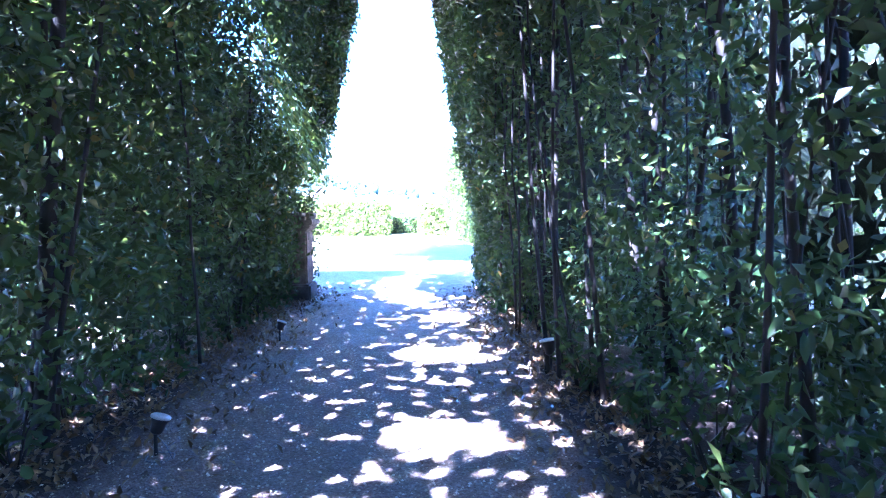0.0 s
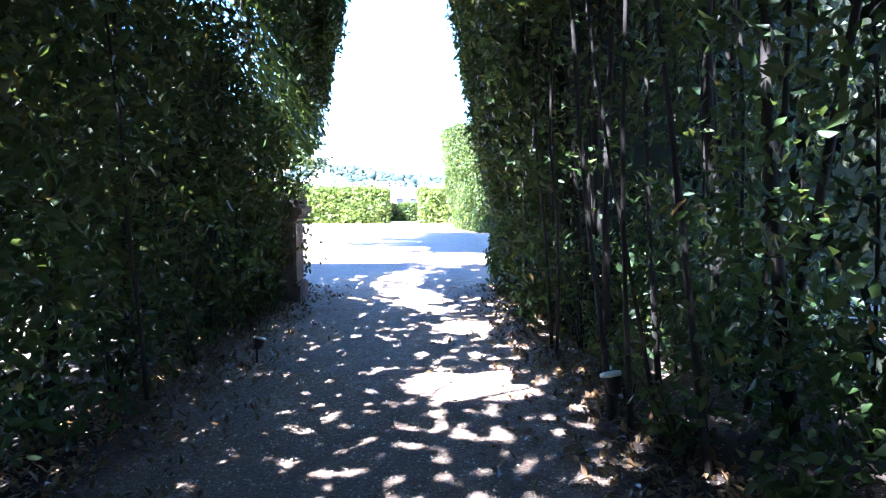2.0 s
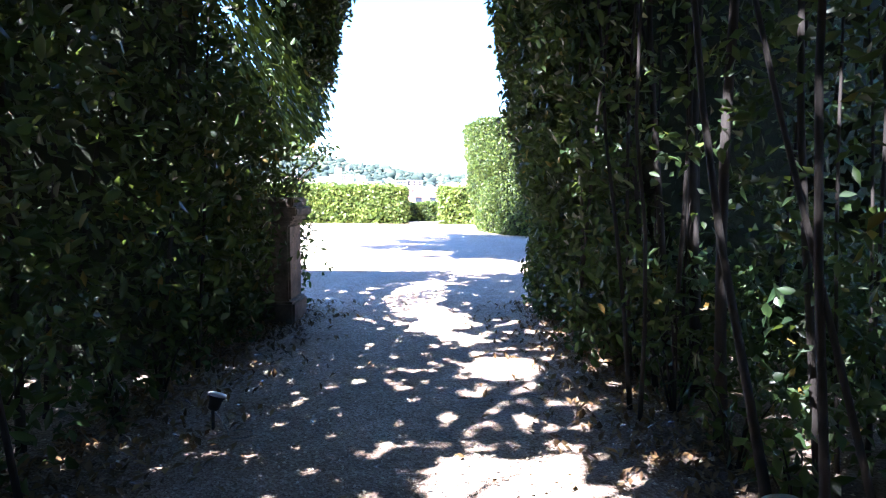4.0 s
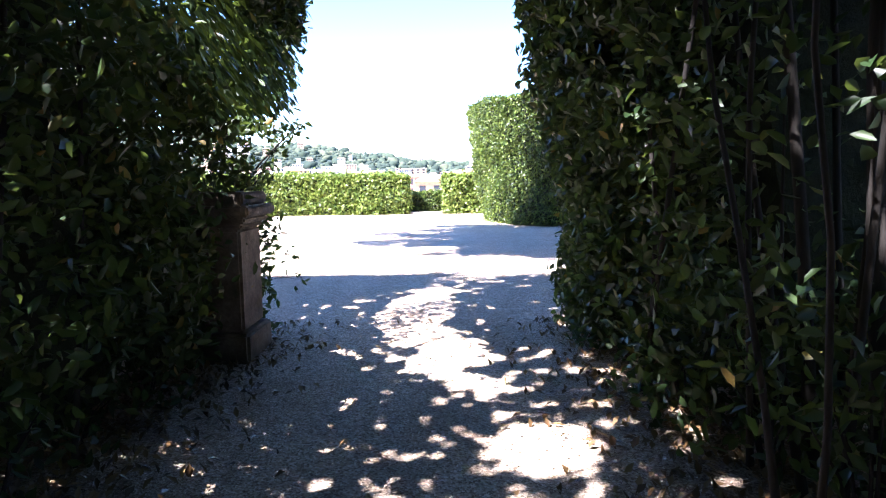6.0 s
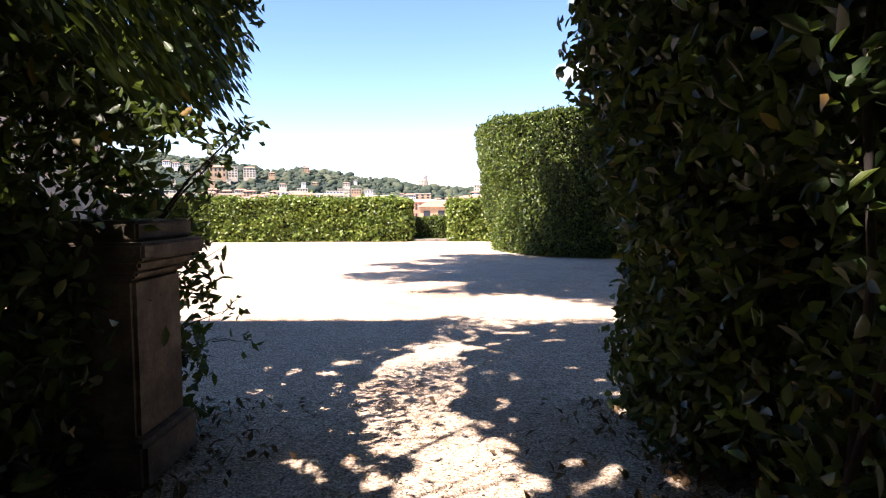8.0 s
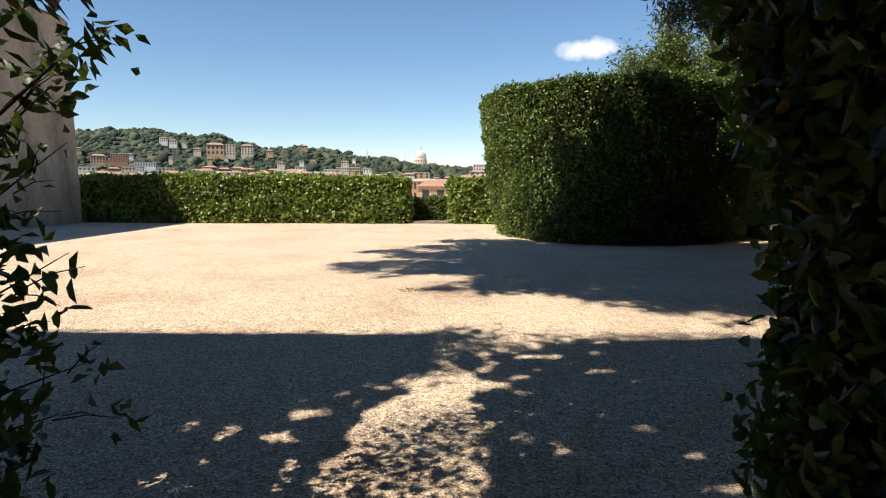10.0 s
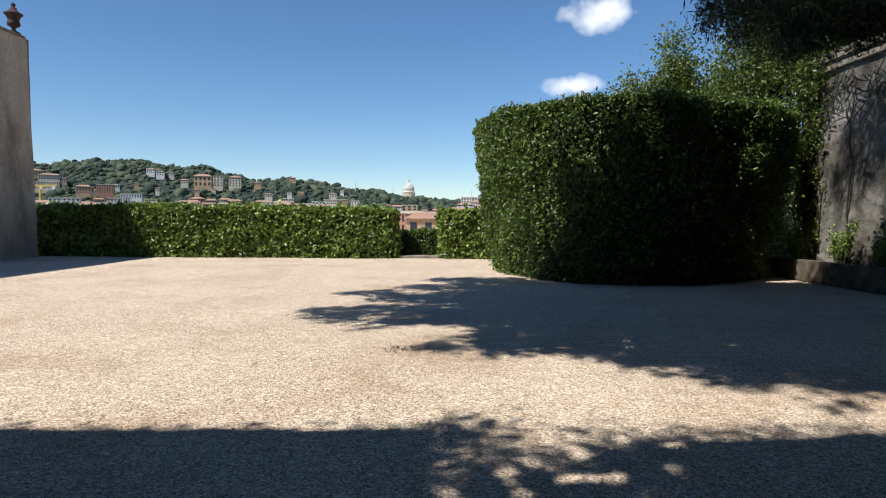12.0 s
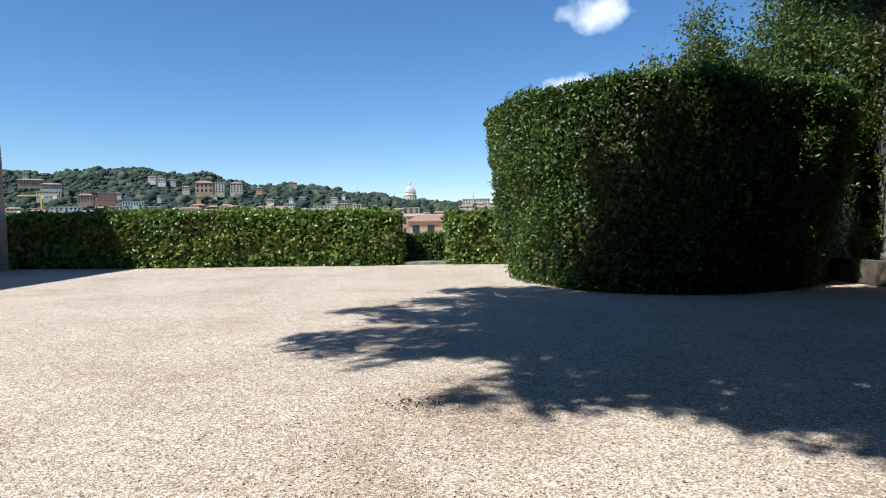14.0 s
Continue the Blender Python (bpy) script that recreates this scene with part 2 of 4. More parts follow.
def raw_mesh(name, verts, loops, corners):
    me = bpy.data.meshes.new(name)
    count = len(loops) // corners
    me.vertices.add(len(verts))
    me.vertices.foreach_set("co", np.asarray(verts, dtype=np.float32).ravel())
    me.loops.add(len(loops))
    me.loops.foreach_set("vertex_index", np.asarray(loops, dtype=np.int32))
    me.polygons.add(count)
    me.polygons.foreach_set("loop_start", np.arange(0, count * corners, corners, dtype=np.int32))
    me.polygons.foreach_set("loop_total", np.full(count, corners, dtype=np.int32))
    me.update(calc_edges=True)
    me.validate()
    return me


def clumps(rng, seeds, per, spread):
    """Points gathered round seed points, as leaves are round a twig."""
    n = len(seeds)
    d = rng.normal(size=(n, per, 3)) * spread
    return (seeds[:, None, :] + d).reshape(-1, 3)


# ---- ground: terrace, slope down to the city, plain ----
def ground_height(x, y):
    drop = min(max((y - 39.5) / 30.0, 0.0), 1.0)
    return -32.0 * drop * drop * (3 - 2 * drop)


def ground():
    xs = [-4000, -1500, -500, -200, -80, -40] + [-30 + 2 * i for i in range(31)] + [40, 80, 200, 500, 1500, 4000]
    ys = [-600, -100, -30] + [-10 + 2 * i for i in range(25)] + [39.5] + [42 + 2 * i for i in range(15)] + [90, 150, 300, 700, 1500, 3000, 4800]
    bm = bmesh.new()
    grid = [[bm.verts.new((x, y, ground_height(x, y) + (0.012 * noise.noise((x * 0.4, y * 0.4, 0)) if y < 39 else 0))) for x in xs] for y in ys]
    for a, b in zip(grid, grid[1:]):
        for i in range(len(xs) - 1):
            bm.faces.new((a[i], a[i + 1], b[i + 1], b[i]))
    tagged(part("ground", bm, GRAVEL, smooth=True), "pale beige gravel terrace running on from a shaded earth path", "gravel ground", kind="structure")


ground()

# ---- the clipped laurel tunnel ----
MID, OUT0, OUT1 = -0.55, -9.0, 12.3
TOP, WIDE = 9.3, 4.0


def inner_half(z, side=-1):
    """Half the width of the passage at height z on one side."""
    foot, brow, tuck = (1.62, 0.84, 0.26) if side < 0 else (1.58, 0.74, 0.38)
    if z < 1.3:
        return foot
    bow = 1.1 if side < 0 else 1.5
    if z < 1.3 + bow:
        return foot - tuck * (z - 1.3) / bow
    if z < 3.0:
        return foot - tuck
    if z < 5.6:
        return foot - tuck - (foot - tuck - brow) * (z - 3.0) / 2.6
    if z < 7.0:
        return brow * math.sqrt(max(1 - ((z - 5.6) / 1.4) ** 2, 0))
    return 0.0


# Sun patches wanted on the path; leaves are cut away towards the sun.
SPOTS = ((0.32, 9.05, 0.36, 0.36), (0.22, 6.70, 0.52, 0.48), (0.10, 4.20, 0.36, 0.55), (-0.25, 11.0, 0.40, 0.50), (0.05, 1.6, 0.4, 0.5))


def sunny(x, y):
    """Whether a gap is cut in the canopy so that the sun lights this place."""
    mid = float(np.interp(y, (4, 9.8, 10.8, 11.6, 12.4, 13.6, 15.8), (0.15, 0.0, -0.30, -0.45, -0.72, -0.57, -0.66)))
    off = abs(x - mid)
    wob = noise.noise((x * 2.2, y * 2.2, 2.2)) + 0.7 * noise.noise((x * 6.1, y * 5.2, 4.7))
    half = float(np.interp(y, (9.8, 10.4, 11.4, 12.4, 13.6, 14.8, 15.8), (0.0, 0.24, 0.38, 0.46, 0.40, 0.30, 0.10)))
    if y > 9.8 and off < half + 0.26 * wob:
        return True
    for sx, sy, rx, ry in SPOTS:
        if ((x - sx) / rx) ** 2 + ((y - sy) / ry) ** 2 < 1.0 + 1.1 * wob:
            return True
    fleck = noise.noise((x * 7.4, y * 6.0, 9.1))
    if x > 1.9 and y < 10.5:
        return noise.noise((x * 3.4, y * 3.4, 1.7)) + 0.5 * noise.noise((x * 8.0, y * 8.0, 3.1)) > (0.42 if y < 6 else 0.29 if y < 9 else 0.40)
    if y > 10.2:
        return off < 1.9 and noise.noise((x * 5.6, y * 4.6, 9.1)) > 0.12 + 0.12 * off
    return off < (1.9 if x < mid else 1.45) and fleck > 0.17 + 0.12 * off


def in_gap(p):
    return sunny(p[0] + SUN_X * p[2], p[1] + SUN_Y * p[2])


def keep_sun(pts, side, floor=2.2):
    """Parts the leaves in two: those of the closed canopy, and those in its gaps, set edge-on to let the sun pass."""
    good, thin = [], []
    for k, (x, y, z) in enumerate(pts):
        veil = y > 8.0 and abs(x - MID) < inner_half(z) + 0.5 and k % 40 < 1
        if z < floor or veil or not in_gap((x, y, z)):
            good.append(k)
        elif y > 7.0 and z < 6.5 and k % 10 < 3 and side < 0 and abs(x - MID) < inner_half(z, side) + 1.6:
            thin.append(k)
    return pts[good], pts[thin]


def edge_on_leaves(name, centres, length, width, rng):
    """Leaves added with blades along the sun's way: they close the view, yet let sunlight through."""
    n = len(centres)
    axis = rng.normal(size=(n, 3)) * 0.05 + np.array(TO_SUN)
    axis /= np.linalg.norm(axis, axis=1)[:, None]
    side = np.cross(axis, np.array((0.55, 0.0, 0.30)) + rng.normal(size=(n, 3)) * 0.35)
    side /= np.linalg.norm(side, axis=1)[:, None]
    ln, wd = (length * rng.uniform(0.7, 1.25, n))[:, None], (width * rng.uniform(0.7, 1.2, n))[:, None]
    verts = np.stack([centres - axis * ln * 0.5, centres + side * wd * 0.5, centres + axis * ln * 0.5, centres - side * wd * 0.5], axis=1).reshape(-1, 3)
    k = np.arange(n)[:, None]
    return raw_mesh(name, verts, np.concatenate([4 * k + i for i in (0, 1, 2, 0, 2, 3)], axis=1).reshape(-1), 3)


def tunnel_seeds(rng, side, count, low):
    """Twig places inside one flank of the tunnel: a thick coat within, thinner behind."""
    out = []
    while len(out) < count:
        y = rng.uniform(OUT0, OUT1)
        z = rng.uniform(0.05, TOP)
        d = rng.uniform(0, WIDE)
        h = inner_half(z, side)
        if y < 8.4 and z < 4.2:
            h += (0.26 if side < 0 else 0.55) * min(8.4 - y, 1.0)
        if d < h:
            continue
        deep = d - h
        face = OUT1 - y
        dense = 1.0 if (deep < 0.7 or face < 1.3) else (0.5 if deep > 1.7 else 0.3)
        if z < 3.6 and face > (1.5 if side < 0 else 3.1):
            dense *= (low if z > 0.7 else low * 0.5) if deep < 1.8 or side < 0 else 0.40
        if z < 0.95 and deep > 0.35 and face > 1.5:
            dense = 0.42 if side < 0 else 0.75
        if y < -1.5:
            dense *= 0.4
        if side < 0 and y > 11.2 and 1.4 < z < 2.15:
            dense *= 0.2
        if rng.random() > dense or noise.noise((d * side * 1.2, y * 1.2, z * 1.2)) < -0.3:
            continue
        out.append((MID + side * d, y, z))
    if side < 0:
        for k in range(170):
            out.append((rng.uniform(-3.1, -2.42), rng.uniform(10.25, 10.75), rng.uniform(0.2, 1.75)))
    for k in range(4400 if side < 0 else 2400):
        z = rng.uniform(0.1 if side > 0 else 2.3, 7.5)
        y = OUT1 - abs(rng.normal()) * 0.7
        d = inner_half(z, side) + abs(rng.normal()) * 0.55
        out.append((MID + side * d, y - (0.5 if side < 0 and z < 2.6 else 0), z))
    return np.array(out)


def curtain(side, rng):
    """A dark sheet added at the back and over the top of a flank to block light, pierced by small gaps."""
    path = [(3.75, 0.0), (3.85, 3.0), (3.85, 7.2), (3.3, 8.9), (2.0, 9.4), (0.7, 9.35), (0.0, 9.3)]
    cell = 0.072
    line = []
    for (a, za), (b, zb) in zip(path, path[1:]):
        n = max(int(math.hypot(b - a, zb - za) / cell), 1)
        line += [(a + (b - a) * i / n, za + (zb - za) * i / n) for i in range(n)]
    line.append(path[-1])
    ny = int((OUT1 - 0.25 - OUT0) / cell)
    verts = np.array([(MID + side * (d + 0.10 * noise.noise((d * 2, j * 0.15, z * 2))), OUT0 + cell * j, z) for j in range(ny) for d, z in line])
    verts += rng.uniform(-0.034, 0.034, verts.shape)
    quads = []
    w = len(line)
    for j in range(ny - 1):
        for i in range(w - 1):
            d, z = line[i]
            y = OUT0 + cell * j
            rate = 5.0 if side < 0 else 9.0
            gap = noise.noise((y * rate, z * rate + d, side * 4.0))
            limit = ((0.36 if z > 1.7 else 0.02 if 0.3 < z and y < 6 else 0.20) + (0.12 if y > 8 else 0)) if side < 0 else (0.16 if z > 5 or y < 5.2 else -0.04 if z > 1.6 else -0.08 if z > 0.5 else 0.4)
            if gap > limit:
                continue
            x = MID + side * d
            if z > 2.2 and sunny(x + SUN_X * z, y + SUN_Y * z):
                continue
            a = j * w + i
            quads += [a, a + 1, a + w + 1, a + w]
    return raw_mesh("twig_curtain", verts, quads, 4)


def flank(side, low, label, seed, trunks):
    rng = np.random.default_rng(seed)
    hedge = thing("laurel_hedge", (MID + side * 2.6, 1.0, 0), label, "hedge", "flanks of the laurel tunnel")
    back = Matrix.Translation(-hedge.location)
    pts = clumps(rng, tunnel_seeds(rng, side, 15000 if side < 0 else 13200, low), 20, 0.12)
    pts = pts[(pts[:, 2] > 0.03) & (pts[:, 1] < OUT1 + 0.12)]
    inside = np.array([abs(p[0] - MID) > inner_half(p[2], side) - 0.12 + 0.14 * noise.noise(p * 1.3) + 0.10 * noise.noise(p * 4.5) for p in pts])
    pts, thin = keep_sun(pts[inside], side)
    close = np.array([abs(p[0] - MID) < inner_half(p[2], side) + 0.6 and p[1] > 0.5 and p[2] < 5 for p in pts])
    for near, some in ((True, pts[close]), (False, pts[~close])):
        ob = link_mesh("foliage", leaf_mesh("foliage", some, 0.115, 0.052, rng, rounded=near), LEAF_TUNNEL, hedge)
        ob.matrix_basis = back
        ob["kind"] = "stuff"
    if len(thin):
        ob = link_mesh("sun_leaves", edge_on_leaves("sun_leaves", thin, 0.115, 0.052, rng), LEAF_TUNNEL, hedge)
        ob.matrix_basis = back
        ob["kind"] = "stuff"
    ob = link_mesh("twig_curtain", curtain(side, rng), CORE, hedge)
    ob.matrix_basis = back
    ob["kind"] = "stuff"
    # Solid dark block added inside the flank to stop light and look shaded.
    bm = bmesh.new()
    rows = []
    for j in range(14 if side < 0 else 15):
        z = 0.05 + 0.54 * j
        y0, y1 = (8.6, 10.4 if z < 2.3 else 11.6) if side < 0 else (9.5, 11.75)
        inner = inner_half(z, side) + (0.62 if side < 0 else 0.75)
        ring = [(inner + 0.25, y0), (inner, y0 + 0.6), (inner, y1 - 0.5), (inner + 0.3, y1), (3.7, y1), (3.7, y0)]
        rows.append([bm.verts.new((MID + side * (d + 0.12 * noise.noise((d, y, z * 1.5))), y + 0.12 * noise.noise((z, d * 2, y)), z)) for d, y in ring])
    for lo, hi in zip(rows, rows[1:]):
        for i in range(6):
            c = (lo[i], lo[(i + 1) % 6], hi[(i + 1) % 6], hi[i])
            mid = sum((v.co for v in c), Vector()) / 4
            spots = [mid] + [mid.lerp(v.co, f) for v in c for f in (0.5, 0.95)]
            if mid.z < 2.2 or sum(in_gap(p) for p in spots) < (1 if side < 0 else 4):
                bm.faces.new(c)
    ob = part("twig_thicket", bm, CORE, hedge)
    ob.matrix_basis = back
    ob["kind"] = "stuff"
    stout = ((4.3, 2.10, 0.062), (6.3, 2.5, 0.045)) if side < 0 else ((4.8, 3.0, 0.05), (6.7, 2.9, 0.055), (8.3, 2.4, 0.05), (7.4, 2.2, 0.04))
    for k in range(trunks + len(stout)):
        y = -5.0 + (15.0 if side < 0 else 16.8) * (k + rng.uniform(-0.45, 0.45)) / trunks
        d = 1.72 + rng.uniform(0, 1.75) ** 1.1 + (0.4 if side > 0 and y < 4.5 else 0)
        lean, bend = rng.normal() * 0.42, rng.normal() * 0.22
        if k >= trunks:
            (y, d, r), lean, bend = stout[k - trunks], -0.12, 0.1
        else:
            r = rng.uniform(0.010, 0.028) if k % 6 else rng.uniform(0.034, 0.054)
        line = []
        for i in range(10):
            s = i / 9
            z = -0.05 + s * 6.4
            dd = max(d - 0.30 * s + 0.07 * math.sin(5 * s + k), inner_half(z, side) + 0.14)
            line.append((MID + side * dd, y + lean * s * 2 + bend * math.sin(3.1 * s) + 0.05 * math.sin(9 * s + k), z))
        bm = tube(bmesh.new(), line, [r * (1.25 if i == 0 else 1) * (1 - 0.6 * i / 9) for i in range(10)], 7)
        if r > 0.03:
            i = 4 + k % 3
            base = Vector(line[i])
            tube(bm, [base, base + Vector((side * -0.05, 0.25, 0.45)), base + Vector((side * 0.1, 0.42, 1.1))], [r * 0.5, r * 0.4, r * 0.2], 5)
        ob = part("trunk", bm, BARK, hedge, smooth=True)
        ob.matrix_basis = back
    return hedge


# Near-black fill: the shade inside the hedges put into a colour.
CORE = rough_material("shade_fill", [(0.3, (0.008, 0.014, 0.005)), (0.7, (0.028, 0.04, 0.012))], 6, 30, 0.03)
flank(-1, 0.8, "tall clipped laurel hedge arching over an earth path", 11, 46)
flank(1, 0.27, "tall clipped laurel hedge with bare trunks showing", 12, 96)


# ---- hedges on the terrace ----
def block_hedge(name, outline, height, label, seed, count, leaf=(0.10, 0.05), flare=0.0, group="", shoots=0, mat=None, fringe=None):
    """A clipped hedge over a closed outline: a dark solid core added to block light, and a thick coat of leaves."""
    rng = np.random.default_rng(seed)
    cx, cy = sum(p[0] for p in outline) / len(outline), sum(p[1] for p in outline) / len(outline)
    hedge = thing(name, (cx, cy, 0), label, "hedge", group)
    ring = []
    for (ax, ay), (bx, by) in zip(outline, outline[1:] + outline[:1]):
        n = max(int(math.hypot(bx - ax, by - ay) / 0.35), 1)
        ring += [Vector((ax + (bx - ax) * i / n - cx, ay + (by - ay) * i / n - cy, 0)) for i in range(n)]
    levels = max(int(height / 0.3), 3)
    bm = bmesh.new()
    rows = []
    for j in range(levels + 1):
        z = height * j / levels
        k = 1 + flare * z / height
        rows.append([bm.verts.new((p.x * k, p.y * k, z)) for p in ring])
    for a, b in zip(rows, rows[1:]):
        for i in range(len(ring)):
            bm.faces.new((a[i], a[(i + 1) % len(ring)], b[(i + 1) % len(ring)], b[i]))
    bmesh.ops.triangulate(bm, faces=[bm.faces.new(rows[-1])])
    bmesh.ops.recalc_face_normals(bm, faces=bm.faces)
    tris = []
    for q in bm.faces:
        c = [v.co.copy() for v in q.verts]
        for a, b in zip(c[1:], c[2:]):
            tris.append((c[0], a, b, q.normal.copy(), (a - c[0]).cross(b - c[0]).length / 2))
    area = np.array([t[4] for t in tris])
    pick = rng.choice(len(tris), size=count, p=area / area.sum())
    p0, p1, p2 = (np.array([t[i] for t in tris])[pick] for i in range(3))
    way = np.array([t[3] for t in tris])[pick]
    u, v = rng.random(count), rng.random(count)
    flip = u + v > 1
    u[flip], v[flip] = 1 - u[flip], 1 - v[flip]
    where = p0 + u[:, None] * (p1 - p0) + v[:, None] * (p2 - p0)
    swell = np.array([noise.noise((p[0] * 0.8, p[1] * 0.8, p[2] * 0.8 + seed)) * 0.17 + noise.noise((p[0] * 2.6, p[1] * 2.6, p[2] * 2.6)) * 0.09 for p in where])
    where = where + way * (swell + rng.normal(size=count) * 0.055 - 0.05)[:, None]
    round_off = np.clip((where[:, 2] - height + 0.12) / 0.12, 0, 1) * (way[:, 2] < 0.5)
    where -= way * (round_off * 0.10)[:, None]
    where[:, 2] = np.maximum(where[:, 2], 0.05)
    if shoots:
        tops = where[way[:, 2] > 0.5]
        base = tops[rng.choice(len(tops), shoots)]
        tall = rng.uniform(0.06, 0.30, shoots) ** 1.2
        extra = np.concatenate([base + np.array((0, 0, 1.0)) * (tall * s)[:, None] + rng.normal(size=(shoots, 3)) * 0.025 for s in (0.2, 0.4, 0.6, 0.8, 1.0)])
        where = np.concatenate([where, extra])
        way = np.concatenate([way, np.tile((0.0, 0.0, 1.0), (len(extra), 1))])
    if fringe is not None:
        loose = clumps(rng, fringe - np.array((cx, cy, 0)), 14, 0.14)
        where, way = np.concatenate([where, loose]), np.concatenate([way, rng.normal(size=loose.shape)])
    way = way * 0.8 + np.array((-0.15, -0.12, 0.5))
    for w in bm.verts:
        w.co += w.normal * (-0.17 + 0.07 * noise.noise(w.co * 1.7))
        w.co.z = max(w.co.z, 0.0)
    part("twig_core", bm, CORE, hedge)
    ob = link_mesh("foliage", leaf_mesh("foliage", where, leaf[0], leaf[1], rng, 0.4, way), mat or LEAF_HEDGE, hedge)
    ob["kind"] = "stuff"
    return hedge


EDGE = "hedges along the terrace edge"
block_hedge("low_hedge", [(-17.4, 36.6), (-12.0, 36.45), (-2.55, 36.6), (-2.2, 36.85), (-2.12, 37.4), (-2.4, 37.9), (-17.4, 37.9)], 2.02, "low clipped hedge of bright green leaves along the terrace edge", 21, 40000, (0.19, 0.12), group=EDGE, shoots=150)
block_hedge("low_hedge", [(-0.2, 36.6), (6.0, 36.6), (6.0, 37.9), (-0.25, 37.9), (-0.52, 37.5), (-0.52, 36.95)], 1.95, "low clipped hedge of bright green leaves beside a gap", 22, 17000, (0.19, 0.12), group=EDGE, shoots=80)
block_hedge("low_hedge", [(-2.3, 38.0), (-0.4, 38.0), (-0.4, 38.7), (-2.3, 38.7)], 1.15, "knee-high darker hedge closing the gap in the terrace hedge", 24, 3400, (0.13, 0.07), group=EDGE, mat=LEAF_TALL)
rng_side = np.random.default_rng(33)
high = rng_side.uniform(0.6, 1.0, 260)
right_side = np.stack([6.9 + 2.2 * high + rng_side.normal(size=260) * 0.22, 27.3 + 1.9 * high + rng_side.normal(size=260) * 0.25, 4.7 * (high - 0.1) * rng_side.uniform(0.75, 1.0, 260)], axis=1)
block_hedge("tall_hedge", [(1.25, 31.4), (1.5, 29.6), (2.2, 27.9), (3.2, 27.0), (4.6, 26.6), (5.8, 26.8), (7.3, 27.5), (8.7, 28.7), (9.3, 31.0), (9.2, 33.0), (4.5, 33.6), (1.9, 32.8)], 4.6, "tall rounded clipped hedge block with a sunlit top", 23, 100000, (0.12, 0.06), flare=0.19, shoots=1500, mat=LEAF_TALL, fringe=right_side)
block_hedge("evergreen_shrub", [(9.3, 33.2), (14.5, 33.4), (14.5, 35.0), (9.3, 35.0)], 4.6, "dark evergreen shrub between the hedge block and the old wall", 27, 15000, (0.12, 0.06), mat=LEAF_TUNNEL)
WINGS = "hedges flanking the tunnel's mouth"
rng_end = np.random.default_rng(28)
ragged = np.stack([-5.5 + np.abs(rng_end.normal(size=130)) * 0.20, rng_end.uniform(10.7, 12.3, 130), 9.4 - np.abs(rng_end.normal(size=130)) * 2.0], axis=1)
block_hedge("laurel_hedge", [(-19.0, 10.7), (-5.5, 10.7), (-5.5, 12.2), (-19.0, 12.2)], 9.3, "tall clipped laurel hedge along the terrace", 25, 14000, (0.16, 0.08), group=WINGS, mat=LEAF_TUNNEL, fringe=ragged)
block_hedge("laurel_hedge", [(3.2, 10.7), (14.0, 10.7), (14.0, 12.2), (3.2, 12.2)], 9.3, "tall clipped laurel hedge along the terrace", 26, 14000, (0.16, 0.08), group=WINGS, mat=LEAF_TUNNEL)


# Unseen hedge added behind the start, blocking sky light from the rear.
block_hedge("laurel_hedge", [(-4.6, -9.9), (3.6, -9.9), (3.6, -9.1), (-4.6, -9.1)], 9.3, "laurel hedge added unseen behind the tunnel to keep light out", 29, 7000, (0.18, 0.09), mat=LEAF_TUNNEL)


# ---- left side: stucco wall, urn, slab ----
def left_wall():
    wall = thing("wall_west", (-16.5, 28, 0), "weathered beige stucco garden wall with rain streaks", "wall", kind="structure")
    bm = box(bmesh.new(), -0.8, 0.1, -16, 8.2, 0, 8.45)
    bmesh.ops.subdivide_edges(bm, edges=bm.edges, cuts=20, use_grid_fill=True)
    for v in bm.verts:
        k = v.co.z / 8.45
        if v.co.x > 0:
            v.co.x -= 0.20 * k + 0.03 * noise.noise(v.co * 0.9)
        if v.co.y > 8:
            v.co.y -= 0.10 * k + 0.05 * noise.noise(v.co * 2.3)
        if v.co.z > 8.4:
            v.co.z += 0.05 * noise.noise((0, v.co.y * 1.3, 0))
    part("masonry", bm, STUCCO, wall)
    part("coping", box(bmesh.new(), -0.85, -0.04, -16, 8.0, 8.47, 8.55, 0.03), STONE, wall)


PALE = rough_material("pale_lime", [(0.3, (0.50, 0.43, 0.35)), (0.7, (0.60, 0.53, 0.45))], 1.5, 25, 0.004)
left_wall()


def urn():
    ob = thing("urn", (-16.75, 35.6, 8.55), "dark terracotta garden urn with a lid on the wall's corner", "urn")
    ob.scale = (0.64, 0.64, 0.64)
    part("plinth", box(bmesh.new(), -0.26, 0.26, -0.26, 0.26, 0, 0.10, 0.015), TERRACOTTA, ob)
    part("bowl", lathe(bmesh.new(), [(0.20, 0.10), (0.22, 0.14), (0.13, 0.20), (0.10, 0.28), (0.15, 0.36), (0.30, 0.44), (0.36, 0.54), (0.33, 0.64), (0.30, 0.78), (0.33, 0.92), (0.42, 1.06), (0.50, 1.12), (0.50, 1.17)], 24), TERRACOTTA, ob, smooth=True)
    part("lid", lathe(bmesh.new(), [(0.47, 1.17), (0.44, 1.21), (0.30, 1.29), (0.20, 1.40), (0.16, 1.52), (0.09, 1.56), (0.08, 1.60), (0.13, 1.66), (0.13, 1.72), (0.06, 1.79), (0.02, 1.84)], 24), TERRACOTTA, ob, smooth=True)


urn()


def stone_slab():
    ob = thing("stone_slab", (-13.2, 25.6, 0), "flat pale stone slab lying on the gravel by the wall", "stone slab")
    part("slab", box(bmesh.new(), -1.4, 1.0, -0.6, 0.6, 0.0, 0.16, 0.025), PALE, ob)


stone_slab()


